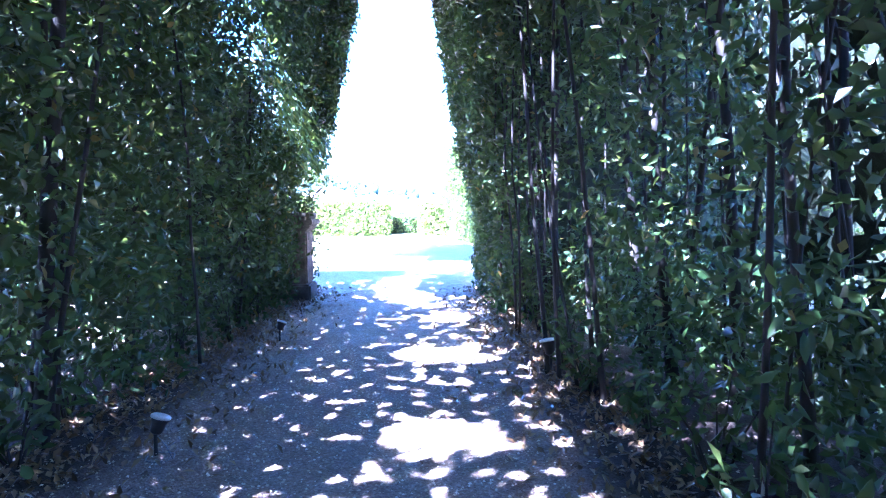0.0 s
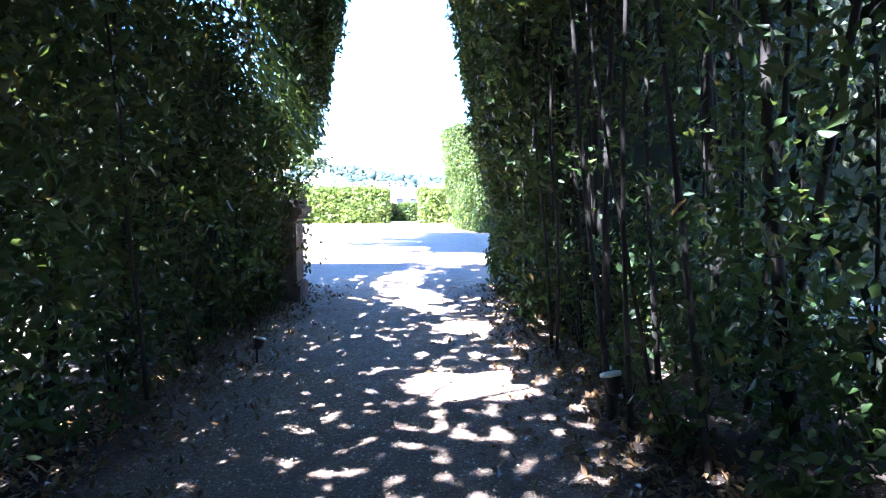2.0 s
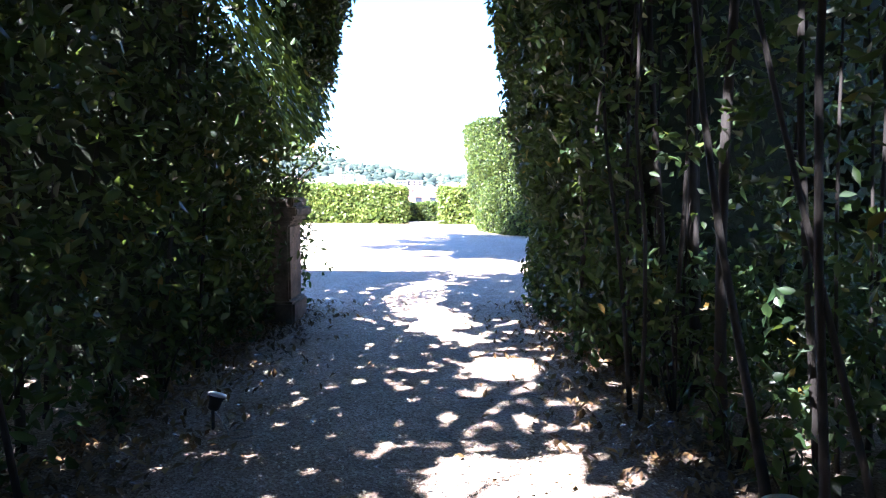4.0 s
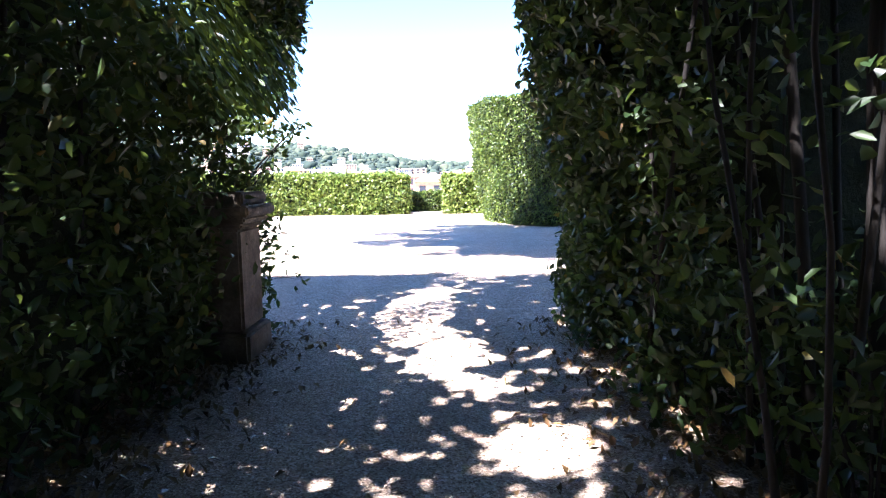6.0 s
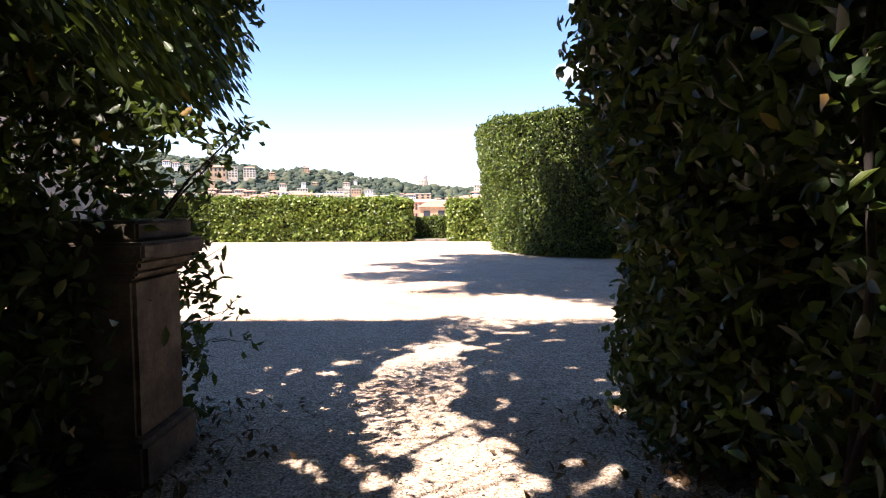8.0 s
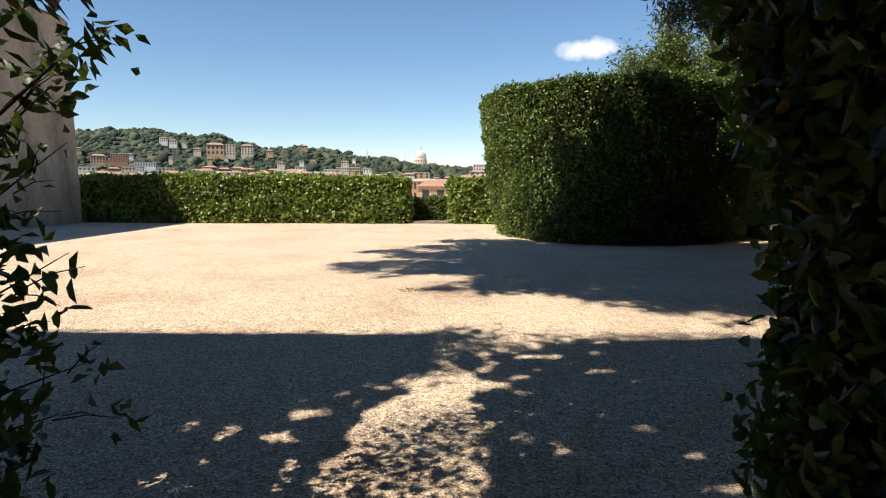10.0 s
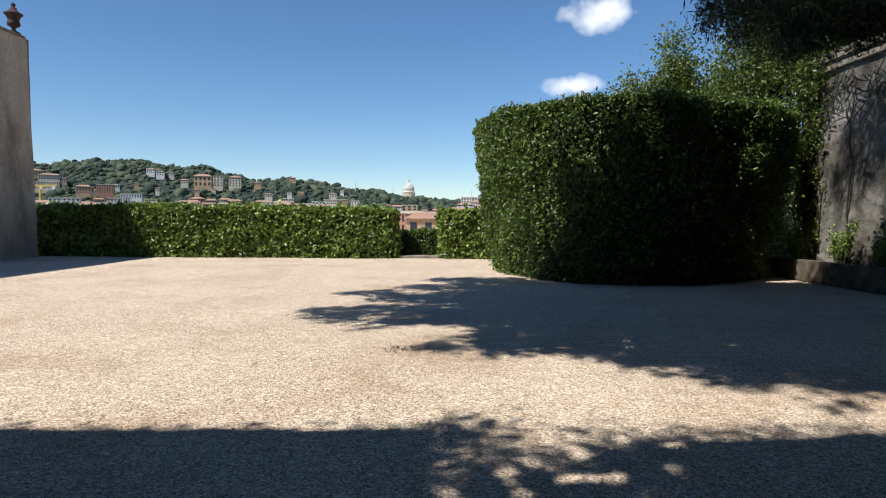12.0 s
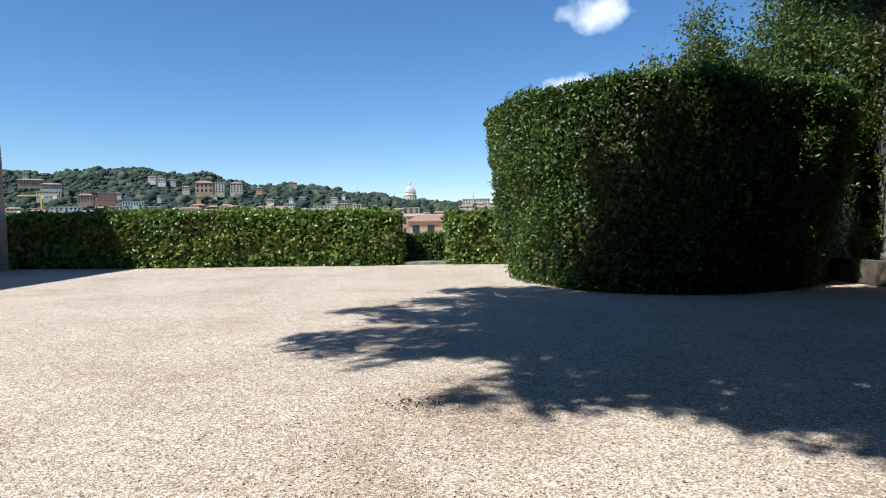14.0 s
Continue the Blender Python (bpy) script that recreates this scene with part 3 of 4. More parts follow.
def gap_step():
    ob = thing("stone_step", (-1.35, 37.2, 0), "low pale stone step in the hedge gap", "step")
    part("tread", box(bmesh.new(), -0.85, 0.85, -0.35, 0.35, 0, 0.10, 0.02), STONE, ob)


gap_step()


# ---- stone pier at the mouth of the tunnel ----
def pier():
    ob = thing("stone_pier", (-2.47, 11.2, 0), "short weathered stone gate pier with a moulded cap", "pier")
    part("base", box(bmesh.new(), -0.42, 0.42, -0.36, 0.36, 0, 0.28, 0.03), PIERSTONE, ob)
    part("shaft", box(bmesh.new(), -0.36, 0.36, -0.30, 0.30, 0.28, 1.22, 0.025), PIERSTONE, ob)
    for k, (o, z0, z1) in enumerate(((0.03, 1.22, 1.27), (0.07, 1.27, 1.33), (0.12, 1.33, 1.43), (0.06, 1.43, 1.55))):
        part("moulding" if k < 3 else "cap_block", box(bmesh.new(), -0.36 - o, 0.36 + o, -0.30 - o, 0.30 + o, z0, z1, 0.018), PIERSTONE, ob)


pier()


# ---- right side: ruined wall, planter, shrubs ----
def east_wall():
    wall = thing("wall_east", (10.4, 23, 0), "tall old garden wall with peeling plaster and a stone coping", "wall", kind="structure")
    bm = box(bmesh.new(), 0, 0.7, -8, 7.0, 0, 6.0)
    bmesh.ops.subdivide_edges(bm, edges=bm.edges, cuts=24, use_grid_fill=True)
    for v in bm.verts:
        if v.co.x < 0.01:
            v.co.x += 0.06 * noise.noise(v.co * 1.1) + 0.025 * noise.noise(v.co * 5)
        if v.co.y > 6.9:
            v.co.y += 0.10 * noise.noise(v.co * 1.9)
    part("masonry", bm, OLDWALL, wall)
    part("coping", box(bmesh.new(), -0.14, 0.85, -8, 7.1, 6.02, 6.32, 0.05), STONE, wall)
    part("ledge", box(bmesh.new(), -0.08, 0.8, -8, 7.05, 5.80, 6.0, 0.03), STONE, wall)


east_wall()


def planter():
    ob = thing("planter_wall", (9.5, 25.5, 0), "low stone retaining wall of a planting bed", "planter", kind="structure")
    # The darker pier stone here stands in for shade on the planter.
    part("front", box(bmesh.new(), -0.15, 0.15, -9, 7.2, 0, 0.58, 0.03), PIERSTONE, ob)
    part("end", box(bmesh.new(), 0.153, 0.88, 6.9, 7.2, 0, 0.575, 0.03), PIERSTONE, ob)
    part("soil", box(bmesh.new(), 0.153, 0.88, -9, 6.897, 0, 0.50), EARTH, ob)


EARTH = rough_material("soil", [(0.3, (0.03, 0.022, 0.015)), (0.7, (0.09, 0.065, 0.045))], 4, 40, 0.02)
planter()


def shrub(name, at, size, count, label, seed, mat, leaf=(0.10, 0.05), group="", category="shrub"):
    """A loose plant: stems from one foot and clumps of leaves at their ends."""
    rng = np.random.default_rng(seed)
    ob = thing(name, at, label, category, group)
    tips = []
    thick = 0.006 + 0.005 * size[2]
    for k in range(6):
        a, r = rng.uniform(0, math.tau), rng.uniform(0.3, 1.0)
        tip = Vector((size[0] * r * math.cos(a), size[1] * r * math.sin(a), size[2] * rng.uniform(0.45, 1.0)))
        bend = tip * 0.5 + Vector((0, 0, 0.08 * size[2]))
        part("stem", tube(bmesh.new(), [(0.02 * math.cos(a), 0.02 * math.sin(a), -0.02), bend, tip], [thick, thick * 0.7, thick * 0.3], 5), BARK, ob)
        tips += [tip, tip * 0.75 + Vector((0, 0, 0.05)), tip * 0.5]
    seeds = np.array([list(t) for t in tips]) * rng.uniform(0.8, 1.08, (len(tips), 1))
    pts = clumps(rng, seeds, max(count // len(tips), 1), np.array(size) * 0.17)
    pts = pts[pts[:, 2] > 0.03]
    fo = link_mesh("foliage", leaf_mesh("foliage", pts, leaf[0], leaf[1], rng, 0.3), mat, ob)
    fo["kind"] = "stuff"
    return ob


BED = "shrubs in the planting bed"
for k, (x, y, w, h, n) in enumerate(((9.98, 31.2, 0.8, 1.5, 1500), (9.95, 29.4, 0.7, 1.1, 1100), (10.0, 27.6, 0.6, 0.9, 800), (9.95, 25.6, 0.7, 1.0, 900), (10.0, 23.4, 0.7, 1.2, 900), (9.95, 21.2, 0.7, 1.0, 800))):
    shrub("shrub", (x, y, 0.5), (w * 0.55, w, h), n, "leafy green shrub in the stone planting bed", 300 + k, LEAF_HEDGE, group=BED)


def ivy(at, spans, count, label, seed, stems=9):
    """A climber flat on the wall's face and over its top."""
    rng = np.random.default_rng(seed)
    ob = thing("climbing_ivy", at, label, "ivy")
    for k in range(stems):
        y = rng.uniform(-spans[0], spans[0]) * 0.8
        part("stem", tube(bmesh.new(), [(-0.03, y + 0.12 * math.sin(1.7 * i + k), spans[1] * i / 7) for i in range(8)], [0.022 - 0.0025 * i for i in range(8)], 5), BARK, ob)
    z = spans[1] * rng.random(count) ** 0.6
    y = rng.normal(size=count) * spans[0] * (0.3 + 0.5 * z / spans[1])
    x = -np.abs(rng.normal(size=count)) * spans[2] * (0.3 + 0.9 * z / spans[1])
    pts = np.stack([x - 0.05, y, z], axis=1)
    good = np.array([noise.noise(p * 1.6) > -0.12 for p in pts])
    fo = link_mesh("foliage", leaf_mesh("foliage", pts[good], 0.12, 0.08, rng, 0.0), LEAF_TREE, ob)
    fo["kind"] = "stuff"


ivy((10.4, 29.6, 0.5), (0.65, 6.3, 0.45), 5200, "ivy with dry stems climbing the end of the old wall", 41)


def dry_vines():
    """A tangle of bare dead creeper hanging under the wall's coping."""
    rng = np.random.default_rng(43)
    ob = thing("dry_creeper", (10.34, 26.0, 0.5), "bare dead creeper stems clinging under the wall's coping", "creeper")
    bm = bmesh.new()
    for k in range(150):
        p = Vector((-0.03, rng.uniform(-3.6, 3.5), rng.uniform(4.1, 5.25)))
        way = Vector((0, rng.normal() * 0.6, -rng.uniform(0.2, 1.0)))
        line = [p]
        for i in range(5):
            way += Vector((rng.normal() * 0.05, rng.normal() * 0.45, rng.normal() * 0.35))
            line.append(line[-1] + way.normalized() * rng.uniform(0.10, 0.22))
            line[-1].x = min(line[-1].x, -0.02)
        tube(bm, line, [0.012, 0.012, 0.010, 0.009, 0.007, 0.004], 4)
    part("stem_tangle", bm, BARK, ob)["kind"] = "stuff"
    for k in range(5):
        y = -3.2 + 1.6 * k + rng.uniform(-0.4, 0.4)
        part("main_stem", tube(bmesh.new(), [(-0.03, y + 0.10 * math.sin(2.1 * i + k), 5.2 * i / 8) for i in range(9)], [0.03 - 0.002 * i for i in range(9)], 6), BARK, ob, smooth=True)


dry_vines()


# ---- trees ----
def tree(name, at, trunk, crown, count, label, seed, mat, leaf, limbs=11, flat=1.0, group=""):
    """A tapered trunk, limbs, and a crown of leaf clumps with gaps. trunk: (radius, height to the crown's middle); crown: (middle offset, radii)."""
    rng = np.random.default_rng(seed)
    ob = thing(name, at, label, "tree", group)
    mid, rad = Vector(crown[0]), crown[1]
    bm = bmesh.new()
    fork = Vector((mid.x * 0.35, mid.y * 0.35, mid.z - rad[2] * 0.8))
    tube(bm, [(0, 0, -0.1), fork * 0.35, fork * 0.7, fork, mid], [trunk * 1.35, trunk, trunk * 0.9, trunk * 0.8, trunk * 0.3], 10)
    seeds = []
    for k in range(limbs):
        a = k * 2.4 + rng.uniform(-0.3, 0.3)
        up = rng.uniform(-0.55, 0.9) * flat
        tip = mid + Vector((rad[0] * math.cos(a) * math.sqrt(1 - up * up * 0.8), rad[1] * math.sin(a) * math.sqrt(1 - up * up * 0.8), rad[2] * up)) * rng.uniform(0.75, 1.0)
        start = fork.lerp(mid, rng.uniform(0, 0.8))
        bend = start.lerp(tip, 0.5) + Vector((0, 0, 0.12 * rad[2]))
        tube(bm, [start, bend, tip], [trunk * 0.42, trunk * 0.25, trunk * 0.06], 6)
        for s in (0.35, 0.5, 0.62, 0.74, 0.86, 0.95, 1.0):
            for rep in range(3):
                p = (start.lerp(bend, s * 2) if s < 0.5 else bend.lerp(tip, s * 2 - 1)) + Vector(rng.normal(size=3)) * 0.13 * min(rad)
                seeds.append(list(p))
    part("trunk", bm, BARK, ob, smooth=True)
    pts = clumps(rng, np.array(seeds), max(count // len(seeds), 1), min(rad) * 0.11)
    fo = link_mesh("crown", leaf_mesh("crown", pts, leaf[0], leaf[1], rng, 0.2), mat, ob)
    fo["kind"] = "stuff"
    return ob


BEHIND = "trees behind the old wall"
tree("broadleaf_tree", (9.9, 36.8, 0), 0.16, ((0, 0, 5.8), (3.2, 2.6, 2.7)), 30000, "green broadleaf tree behind the clipped hedge", 51, LEAF_TREE, (0.16, 0.09), 16, group=BEHIND)
tree("broadleaf_tree", (12.9, 33.8, 0), 0.20, ((0, 0, 8.0), (3.4, 3.4, 4.2)), 34000, "green broadleaf tree rising over the old wall", 52, LEAF_TREE, (0.16, 0.09), 18, group=BEHIND)
tree("broadleaf_tree", (14.7, 26.5, 0), 0.22, ((0, 0, 9.5), (3.6, 4.0, 4.4)), 30000, "green broadleaf tree rising over the old wall", 53, LEAF_TREE, (0.16, 0.09), 18, group=BEHIND)


def bough_tree(name, at, top, radius, boughs, label, seed, bare, spread, needle, thick=22):
    """A tall conifer: a straight trunk and long boughs, each given by its tip, with hanging fans of needles."""
    rng = np.random.default_rng(seed)
    ob = thing(name, at, label, "tree")
    part("trunk", tube(bmesh.new(), [(0, 0, -0.1), (0.06, 0, top * 0.3), (0, 0.08, top * 0.65), (0, 0, top)], [radius * 1.2, radius, radius * 0.75, 0.06], 10), BARK, ob, smooth=True)
    seeds = []
    for x, y, z in boughs:
        tip = Vector((x, y, z)) - Vector(at)
        reach = math.hypot(tip.x, tip.y)
        root = Vector((0, 0, min(tip.z - 0.1 * reach * 0.4, top - 0.4)))
        bend = root.lerp(tip, 0.5) + Vector((0, 0, 0.10 * reach))
        part("bough", tube(bmesh.new(), [root, root.lerp(bend, 0.5) + Vector((0, 0, 0.02 * reach)), bend, tip], [0.035 + 0.009 * reach, 0.05 + 0.003 * reach, 0.05, 0.01], 6), BARK, ob, smooth=True)
        across = Vector((-tip.y, tip.x, 0)).normalized()
        for s in np.linspace(bare, 1.0, max(int(reach * (1 - bare) * 3.2), 4)):
            p = root.lerp(bend, s * 2) if s < 0.5 else bend.lerp(tip, s * 2 - 1)
            for rep in range(5):
                seeds.append(list(p + across * rng.normal() * spread * (1.35 - s) + Vector((0, 0, -abs(rng.normal()) * 0.25))))
    pts = clumps(rng, np.array(seeds), thick, np.array((0.15, 0.15, 0.13)))
    fo = link_mesh("crown", leaf_mesh("crown", pts, needle[0], needle[1], rng, -0.8), NEEDLE, ob)
    fo["kind"] = "stuff"


def round_boughs(at, rng, low, high, count, reach, first, last):
    """Bough tips spread round a trunk between two heights."""
    return [(at[0] + reach * rng.uniform(0.75, 1.05) * math.cos(a), at[1] + reach * rng.uniform(0.75, 1.05) * math.sin(a), z)
            for a, z in ((first + (last - first) * ((k * 0.618) % 1.0), low + (high - low) * k / count) for k in range(count))]


rng_cedar = np.random.default_rng(61)
CEDAR = (8.6, 19.6, 0)
low_boughs = [(3.1, 19.6, 4.7), (3.6, 18.6, 5.0), (3.9, 20.6, 5.4), (4.6, 17.6, 5.6), (4.9, 21.4, 6.0)]
low_boughs += [(4.3, 22.7, 5.4), (4.6, 22.2, 5.9), (5.1, 23.4, 5.3), (5.7, 22.6, 5.0), (6.3, 23.8, 5.4), (7.1, 23.2, 5.2), (7.9, 24.2, 5.6), (5.3, 24.2, 6.3), (6.5, 24.8, 6.5), (7.3, 25.0, 5.8), (4.5, 23.0, 6.8), (5.4, 22.8, 6.0)]
bough_tree("cedar_tree", CEDAR, 15.5, 0.42, low_boughs + round_boughs(CEDAR, rng_cedar, 6.0, 14.5, 26, 5.0, -1.7, 2.0) + round_boughs(CEDAR, rng_cedar, 8.5, 14.5, 14, 5.8, 1.8, 4.4), "dark cedar with drooping boughs overhanging the terrace", 61, 0.25, 0.55, (0.15, 0.024), 74)

# unseen pine added behind the tall hedge wing: its boughs reach far out to shade the terrace
PINE, LIFT = (4.9, 11.45, 0), 12.0
# where the bough tips' shadows should fall, on terrace and tall hedge
reaches = [(-2.6, 22.2), (-1.7, 22.9), (-2.2, 25.2), (-1.3, 24.2), (-1.0, 21.5), (-1.0, 26.4), (-0.4, 28.2), (-0.3, 19.7), (0.3, 19.6), (0.4, 28.5), (1.0, 20.8), (1.9, 18.6), (2.5, 17.9), (3.6, 17.9), (1.6, 28.6)]
rng_pine = np.random.default_rng(62)
for mx, my, rx, ry, n in ((0.8, 24.2, 1.6, 3.3, 16), (4.2, 24.4, 3.4, 3.4, 22), (6.3, 27.2, 3.7, 1.0, 36), (9.2, 24.0, 2.6, 3.8, 18), (12.0, 26.0, 1.6, 2.2, 4), (4.6, 19.6, 2.2, 1.5, 5)):
    for k in range(n):
        a, r = k * 2.4, math.sqrt((k + 0.5) / n)
        reaches.append((mx + rx * r * math.cos(a) + rng_pine.normal() * 0.2, my + ry * r * math.sin(a) + rng_pine.normal() * 0.2))
bough_tree("pine_tree", PINE, 13.4, 0.30, [(x - SUN_X * z, y - SUN_Y * z, z) for (x, y), z in ((g, LIFT + 0.9 * math.sin(2.1 * k)) for k, g in enumerate(reaches))], "tall unseen spreading pine behind the clipped laurels, placed by its shadow", 55, 0.55, 0.75, (0.30, 0.10), 22)

BESIDE = "trees beside the laurel tunnel"
for k, (x, y) in enumerate(((8.6, -3.0), (8.2, 2.0), (8.8, 7.0))):
    tree("broadleaf_tree", (x, y, 0), 0.13, ((0, 0, 4.4), (2.6, 2.6, 2.4)), 12000, "green broadleaf tree standing outside the laurel tunnel", 70 + k, LEAF_TREE, (0.15, 0.08), 12, group=BESIDE)


# ---- the city and hills beyond ----
EYE_FAR, AHEAD, ASIDE = Vector((-0.7, 12.0, 1.6)), Vector((-0.0506, 0.9987, 0)), Vector((0.9987, 0.0506, 0))


def far(u, v, dist):
    """A place dist metres off: u to the side and v up, in thousandths of the distance, from the dome's axis and eye level."""
    return EYE_FAR + dist * (AHEAD + ASIDE * (u / 1000) + Vector((0, 0, v / 1000)))


RIDGE = [(-900, 78), (-760, 96), (-640, 90), (-560, 84), (-500, 91), (-420, 91), (-360, 80), (-318, 84), (-295, 72), (-240, 60), (-190, 63), (-140, 58), (-85, 47), (-45, 46), (-15, 36), (50, 34), (90, 28), (260, 27), (700, 40)]


def ridge_at(u):
    for (a, va), (b, vb) in zip(RIDGE, RIDGE[1:]):
        if a <= u <= b:
            return va + (vb - va) * (u - a) / (b - a)
    return RIDGE[0][1] if u < RIDGE[0][0] else RIDGE[-1][1]


def hills():
    bm = bmesh.new()
    us = [-1100 + 20 * i for i in range(101)]
    rows = []
    for dist, share in ((900, -0.55), (1050, 0.12), (1250, 0.45), (1500, 0.80), (1750, 0.93), (2000, 0.98), (2600, 0.2)):
        rows.append([bm.verts.new(far(u, ridge_at(u) * share - 3 + 2 * noise.noise((u * 0.01, dist * 0.01, 0)), dist)) for u in us])
    for a, b in zip(rows, rows[1:]):
        for i in range(len(us) - 1):
            bm.faces.new((a[i], a[i + 1], b[i + 1], b[i]))
    tagged(part("backdrop_hill", bm, WOODS, smooth=True), "wooded hills rising beyond the city", "hill", kind="structure")


WOODS = leaf_material("far_woods", [(0.0, (0.016, 0.031, 0.022)), (0.5, (0.034, 0.056, 0.034)), (1.0, (0.085, 0.10, 0.06))], 0.0, rough=0.9)
hills()


def woods():
    """Tree crowns of the hills and of the streets below them, one rough clump each."""
    rng = np.random.default_rng(71)
    shapes = []
    for fine in (1, 2):
        ico = bmesh.new()
        bmesh.ops.create_icosphere(ico, subdivisions=fine, radius=1.0)
        shapes.append((np.array([v.co[:] for v in ico.verts]), np.array([[v.index for v in f.verts] for f in ico.faces])))
        ico.free()
    verts, tris, at = [], [], 0
    for k in range(9000):
        base, faces = shapes[1 if k % 9 == 0 else 0]
        u = rng.uniform(-880, 300)
        dist = rng.uniform(1000, 1950) if k % 4 else rng.uniform(620, 1000)
        if dist > 1000:
            share = np.interp(dist, (1050, 1250, 1500, 1750, 2000), (0.12, 0.45, 0.80, 0.93, 0.98))
            v = ridge_at(u) * share - 2.5 + rng.uniform(0, 3.0)
        else:
            v = rng.uniform(-8, 5)
        r = rng.uniform(7, 14) if k % 9 == 0 else rng.uniform(2.5, 7.5)
        p = far(u, v, dist)
        lump = 1 + 0.7 * (rng.random(len(base)) - 0.5)
        verts.append(base * lump[:, None] * np.array((r, r, r * rng.uniform(0.6, 0.95))) + np.array(p[:]))
        tris.append(faces + at)
        at += len(base)
    me = raw_mesh("far_wood", np.concatenate(verts), np.concatenate(tris).ravel(), 3)
    tagged(link_mesh("far_wood", me, WOODS), "dense green treetops covering the far hills", "woods", kind="stuff")


woods()


def paint(name, colour):
    return rough_material(name, [(0.3, tuple(c * 0.85 for c in colour)), (0.7, tuple(min(c * 1.1, 0.9) for c in colour))], 0.12, 1.5, 0.02)


OCHRE, CREAM, BRICK, WHITE, ROOF, LEAD = (paint(n, c) for n, c in (("ochre_render", (0.50, 0.33, 0.20)), ("cream_render", (0.62, 0.55, 0.44)), ("brick", (0.42, 0.22, 0.14)), ("white_render", (0.74, 0.72, 0.68)), ("roof_tiles", (0.38, 0.22, 0.15)), ("lead_dome", (0.55, 0.56, 0.58))))
DARK, _n, _l, _b = material("window_glass", 0.25)
_b.inputs["Base Color"].default_value = (0.03, 0.035, 0.045, 1)


def building(u, v, dist, wide, tall, deep, mat, label, storeys=0, bays=0, pitched=True, group="buildings of the far city"):
    """A far house: u, v its front's foot and middle; storeys and bays of windows set into the front."""
    if v > 24:
        away = float(np.interp(v / ridge_at(u), (0.12, 0.45, 0.80, 0.93), (1050, 1250, 1500, 1750)))
        wide, tall, deep, dist, v = wide * away / dist * 0.8, tall * away / dist * 0.85, deep * away / dist, away - 30, v + 3
    p = far(u, v, dist)
    drop = -9.0 if v > 24 else -33.5 - p.z
    ob = thing("building", p, label, "building", group)
    ob.rotation_euler.z = math.atan2(AHEAD.y, AHEAD.x) - math.pi / 2 - math.atan(u / 1000) * 0.8
    w = wide / 2
    part("wall", box(bmesh.new(), -w, w, 0, deep, drop, tall), mat, ob)
    bm = bmesh.new()
    if pitched:
        over, rise = wide * 0.03 + 0.4, min(wide, deep) * 0.16
        low = [bm.verts.new(c) for c in ((-w - over, -over, tall + 0.05), (w + over, -over, tall + 0.05), (w + over, deep + over, tall + 0.05), (-w - over, deep + over, tall + 0.05))]
        top = [bm.verts.new(c) for c in ((-w * 0.6, deep / 2, tall + rise), (w * 0.6, deep / 2, tall + rise))]
        for f in ((low[0], low[1], top[1], top[0]), (low[1], low[2], top[1]), (low[2], low[3], top[0], top[1]), (low[3], low[0], top[0]), low[::-1]):
            bm.faces.new(f)
    else:
        box(bm, -w - 0.4, w + 0.4, -0.4, deep + 0.4, tall + 0.02, tall + 0.9)
    part("roof", bm, ROOF if pitched else CREAM, ob)
    if bays:
        bw, sh = wide / bays, tall / storeys
        pane = box(bmesh.new(), -bw * 0.22, bw * 0.22, -0.12, 0.3, -sh * 0.3, sh * 0.3)
        first = None
        for s in range(storeys):
            for b in range(bays):
                spot = (-w + bw * (b + 0.5), 0, sh * (s + 0.5))
                if first is None:
                    first = part("window", pane, DARK, ob)
                    first.location = spot
                else:
                    new("window", first.data).parent = ob
                    ob.children[-1].location = spot
    return ob


building(-472, 34, 1000, 30, 15, 20, BRICK, "brick palace of four storeys at the hill's foot", 4, 7, False)
building(-505, 33, 1020, 26, 13, 18, OCHRE, "ochre villa with a tiled roof at the hill's foot", 3, 5)
building(-432, 26, 980, 36, 8, 18, WHITE, "long low white building at the hill's foot", 1, 8, False)
building(-322, 46, 1080, 34, 20, 26, OCHRE, "ochre church front among trees", 2, 4)
building(-298, 46, 1060, 18, 20, 20, CREAM, "cream palace with a tall front", 4, 3, False)
building(-272, 46, 1070, 24, 18, 20, CREAM, "cream palace beside the church", 4, 4)
building(-556, 54, 1150, 40, 10, 18, CREAM, "pale houses on the hillside", 2, 8)
building(-585, 62, 1350, 60, 10, 20, OCHRE, "long ochre villa on the ridge", 2, 10)
building(-560, 40, 1000, 40, 12, 18, CREAM, "cream apartment block under the hill", 3, 8, False)
building(-402, 66, 1500, 22, 11, 14, WHITE, "white villa high on the wooded hill", 2, 4)
building(-370, 62, 1500, 14, 9, 12, CREAM, "cream villa among the trees of the hill", 2, 3)
building(-182, 54, 1600, 20, 13, 14, OCHRE, "ochre villa on the ridge", 2, 4)
building(-350, 50, 1200, 16, 8, 12, CREAM, "cream villa among the trees of the hill", 2, 3)
rng_city = np.random.default_rng(81)
for k in range(22):
    u = -700 + 680 * (k + rng_city.uniform(0, 1)) / 22
    building(u, ridge_at(u) * rng_city.uniform(0.36, 0.85), 1100, rng_city.uniform(7, 16), rng_city.uniform(5, 9), 10, (CREAM, WHITE, OCHRE)[k % 3], ("cream", "white", "ochre")[k % 3] + " villa among the trees of the hill", 2, 3, k % 4 > 0)
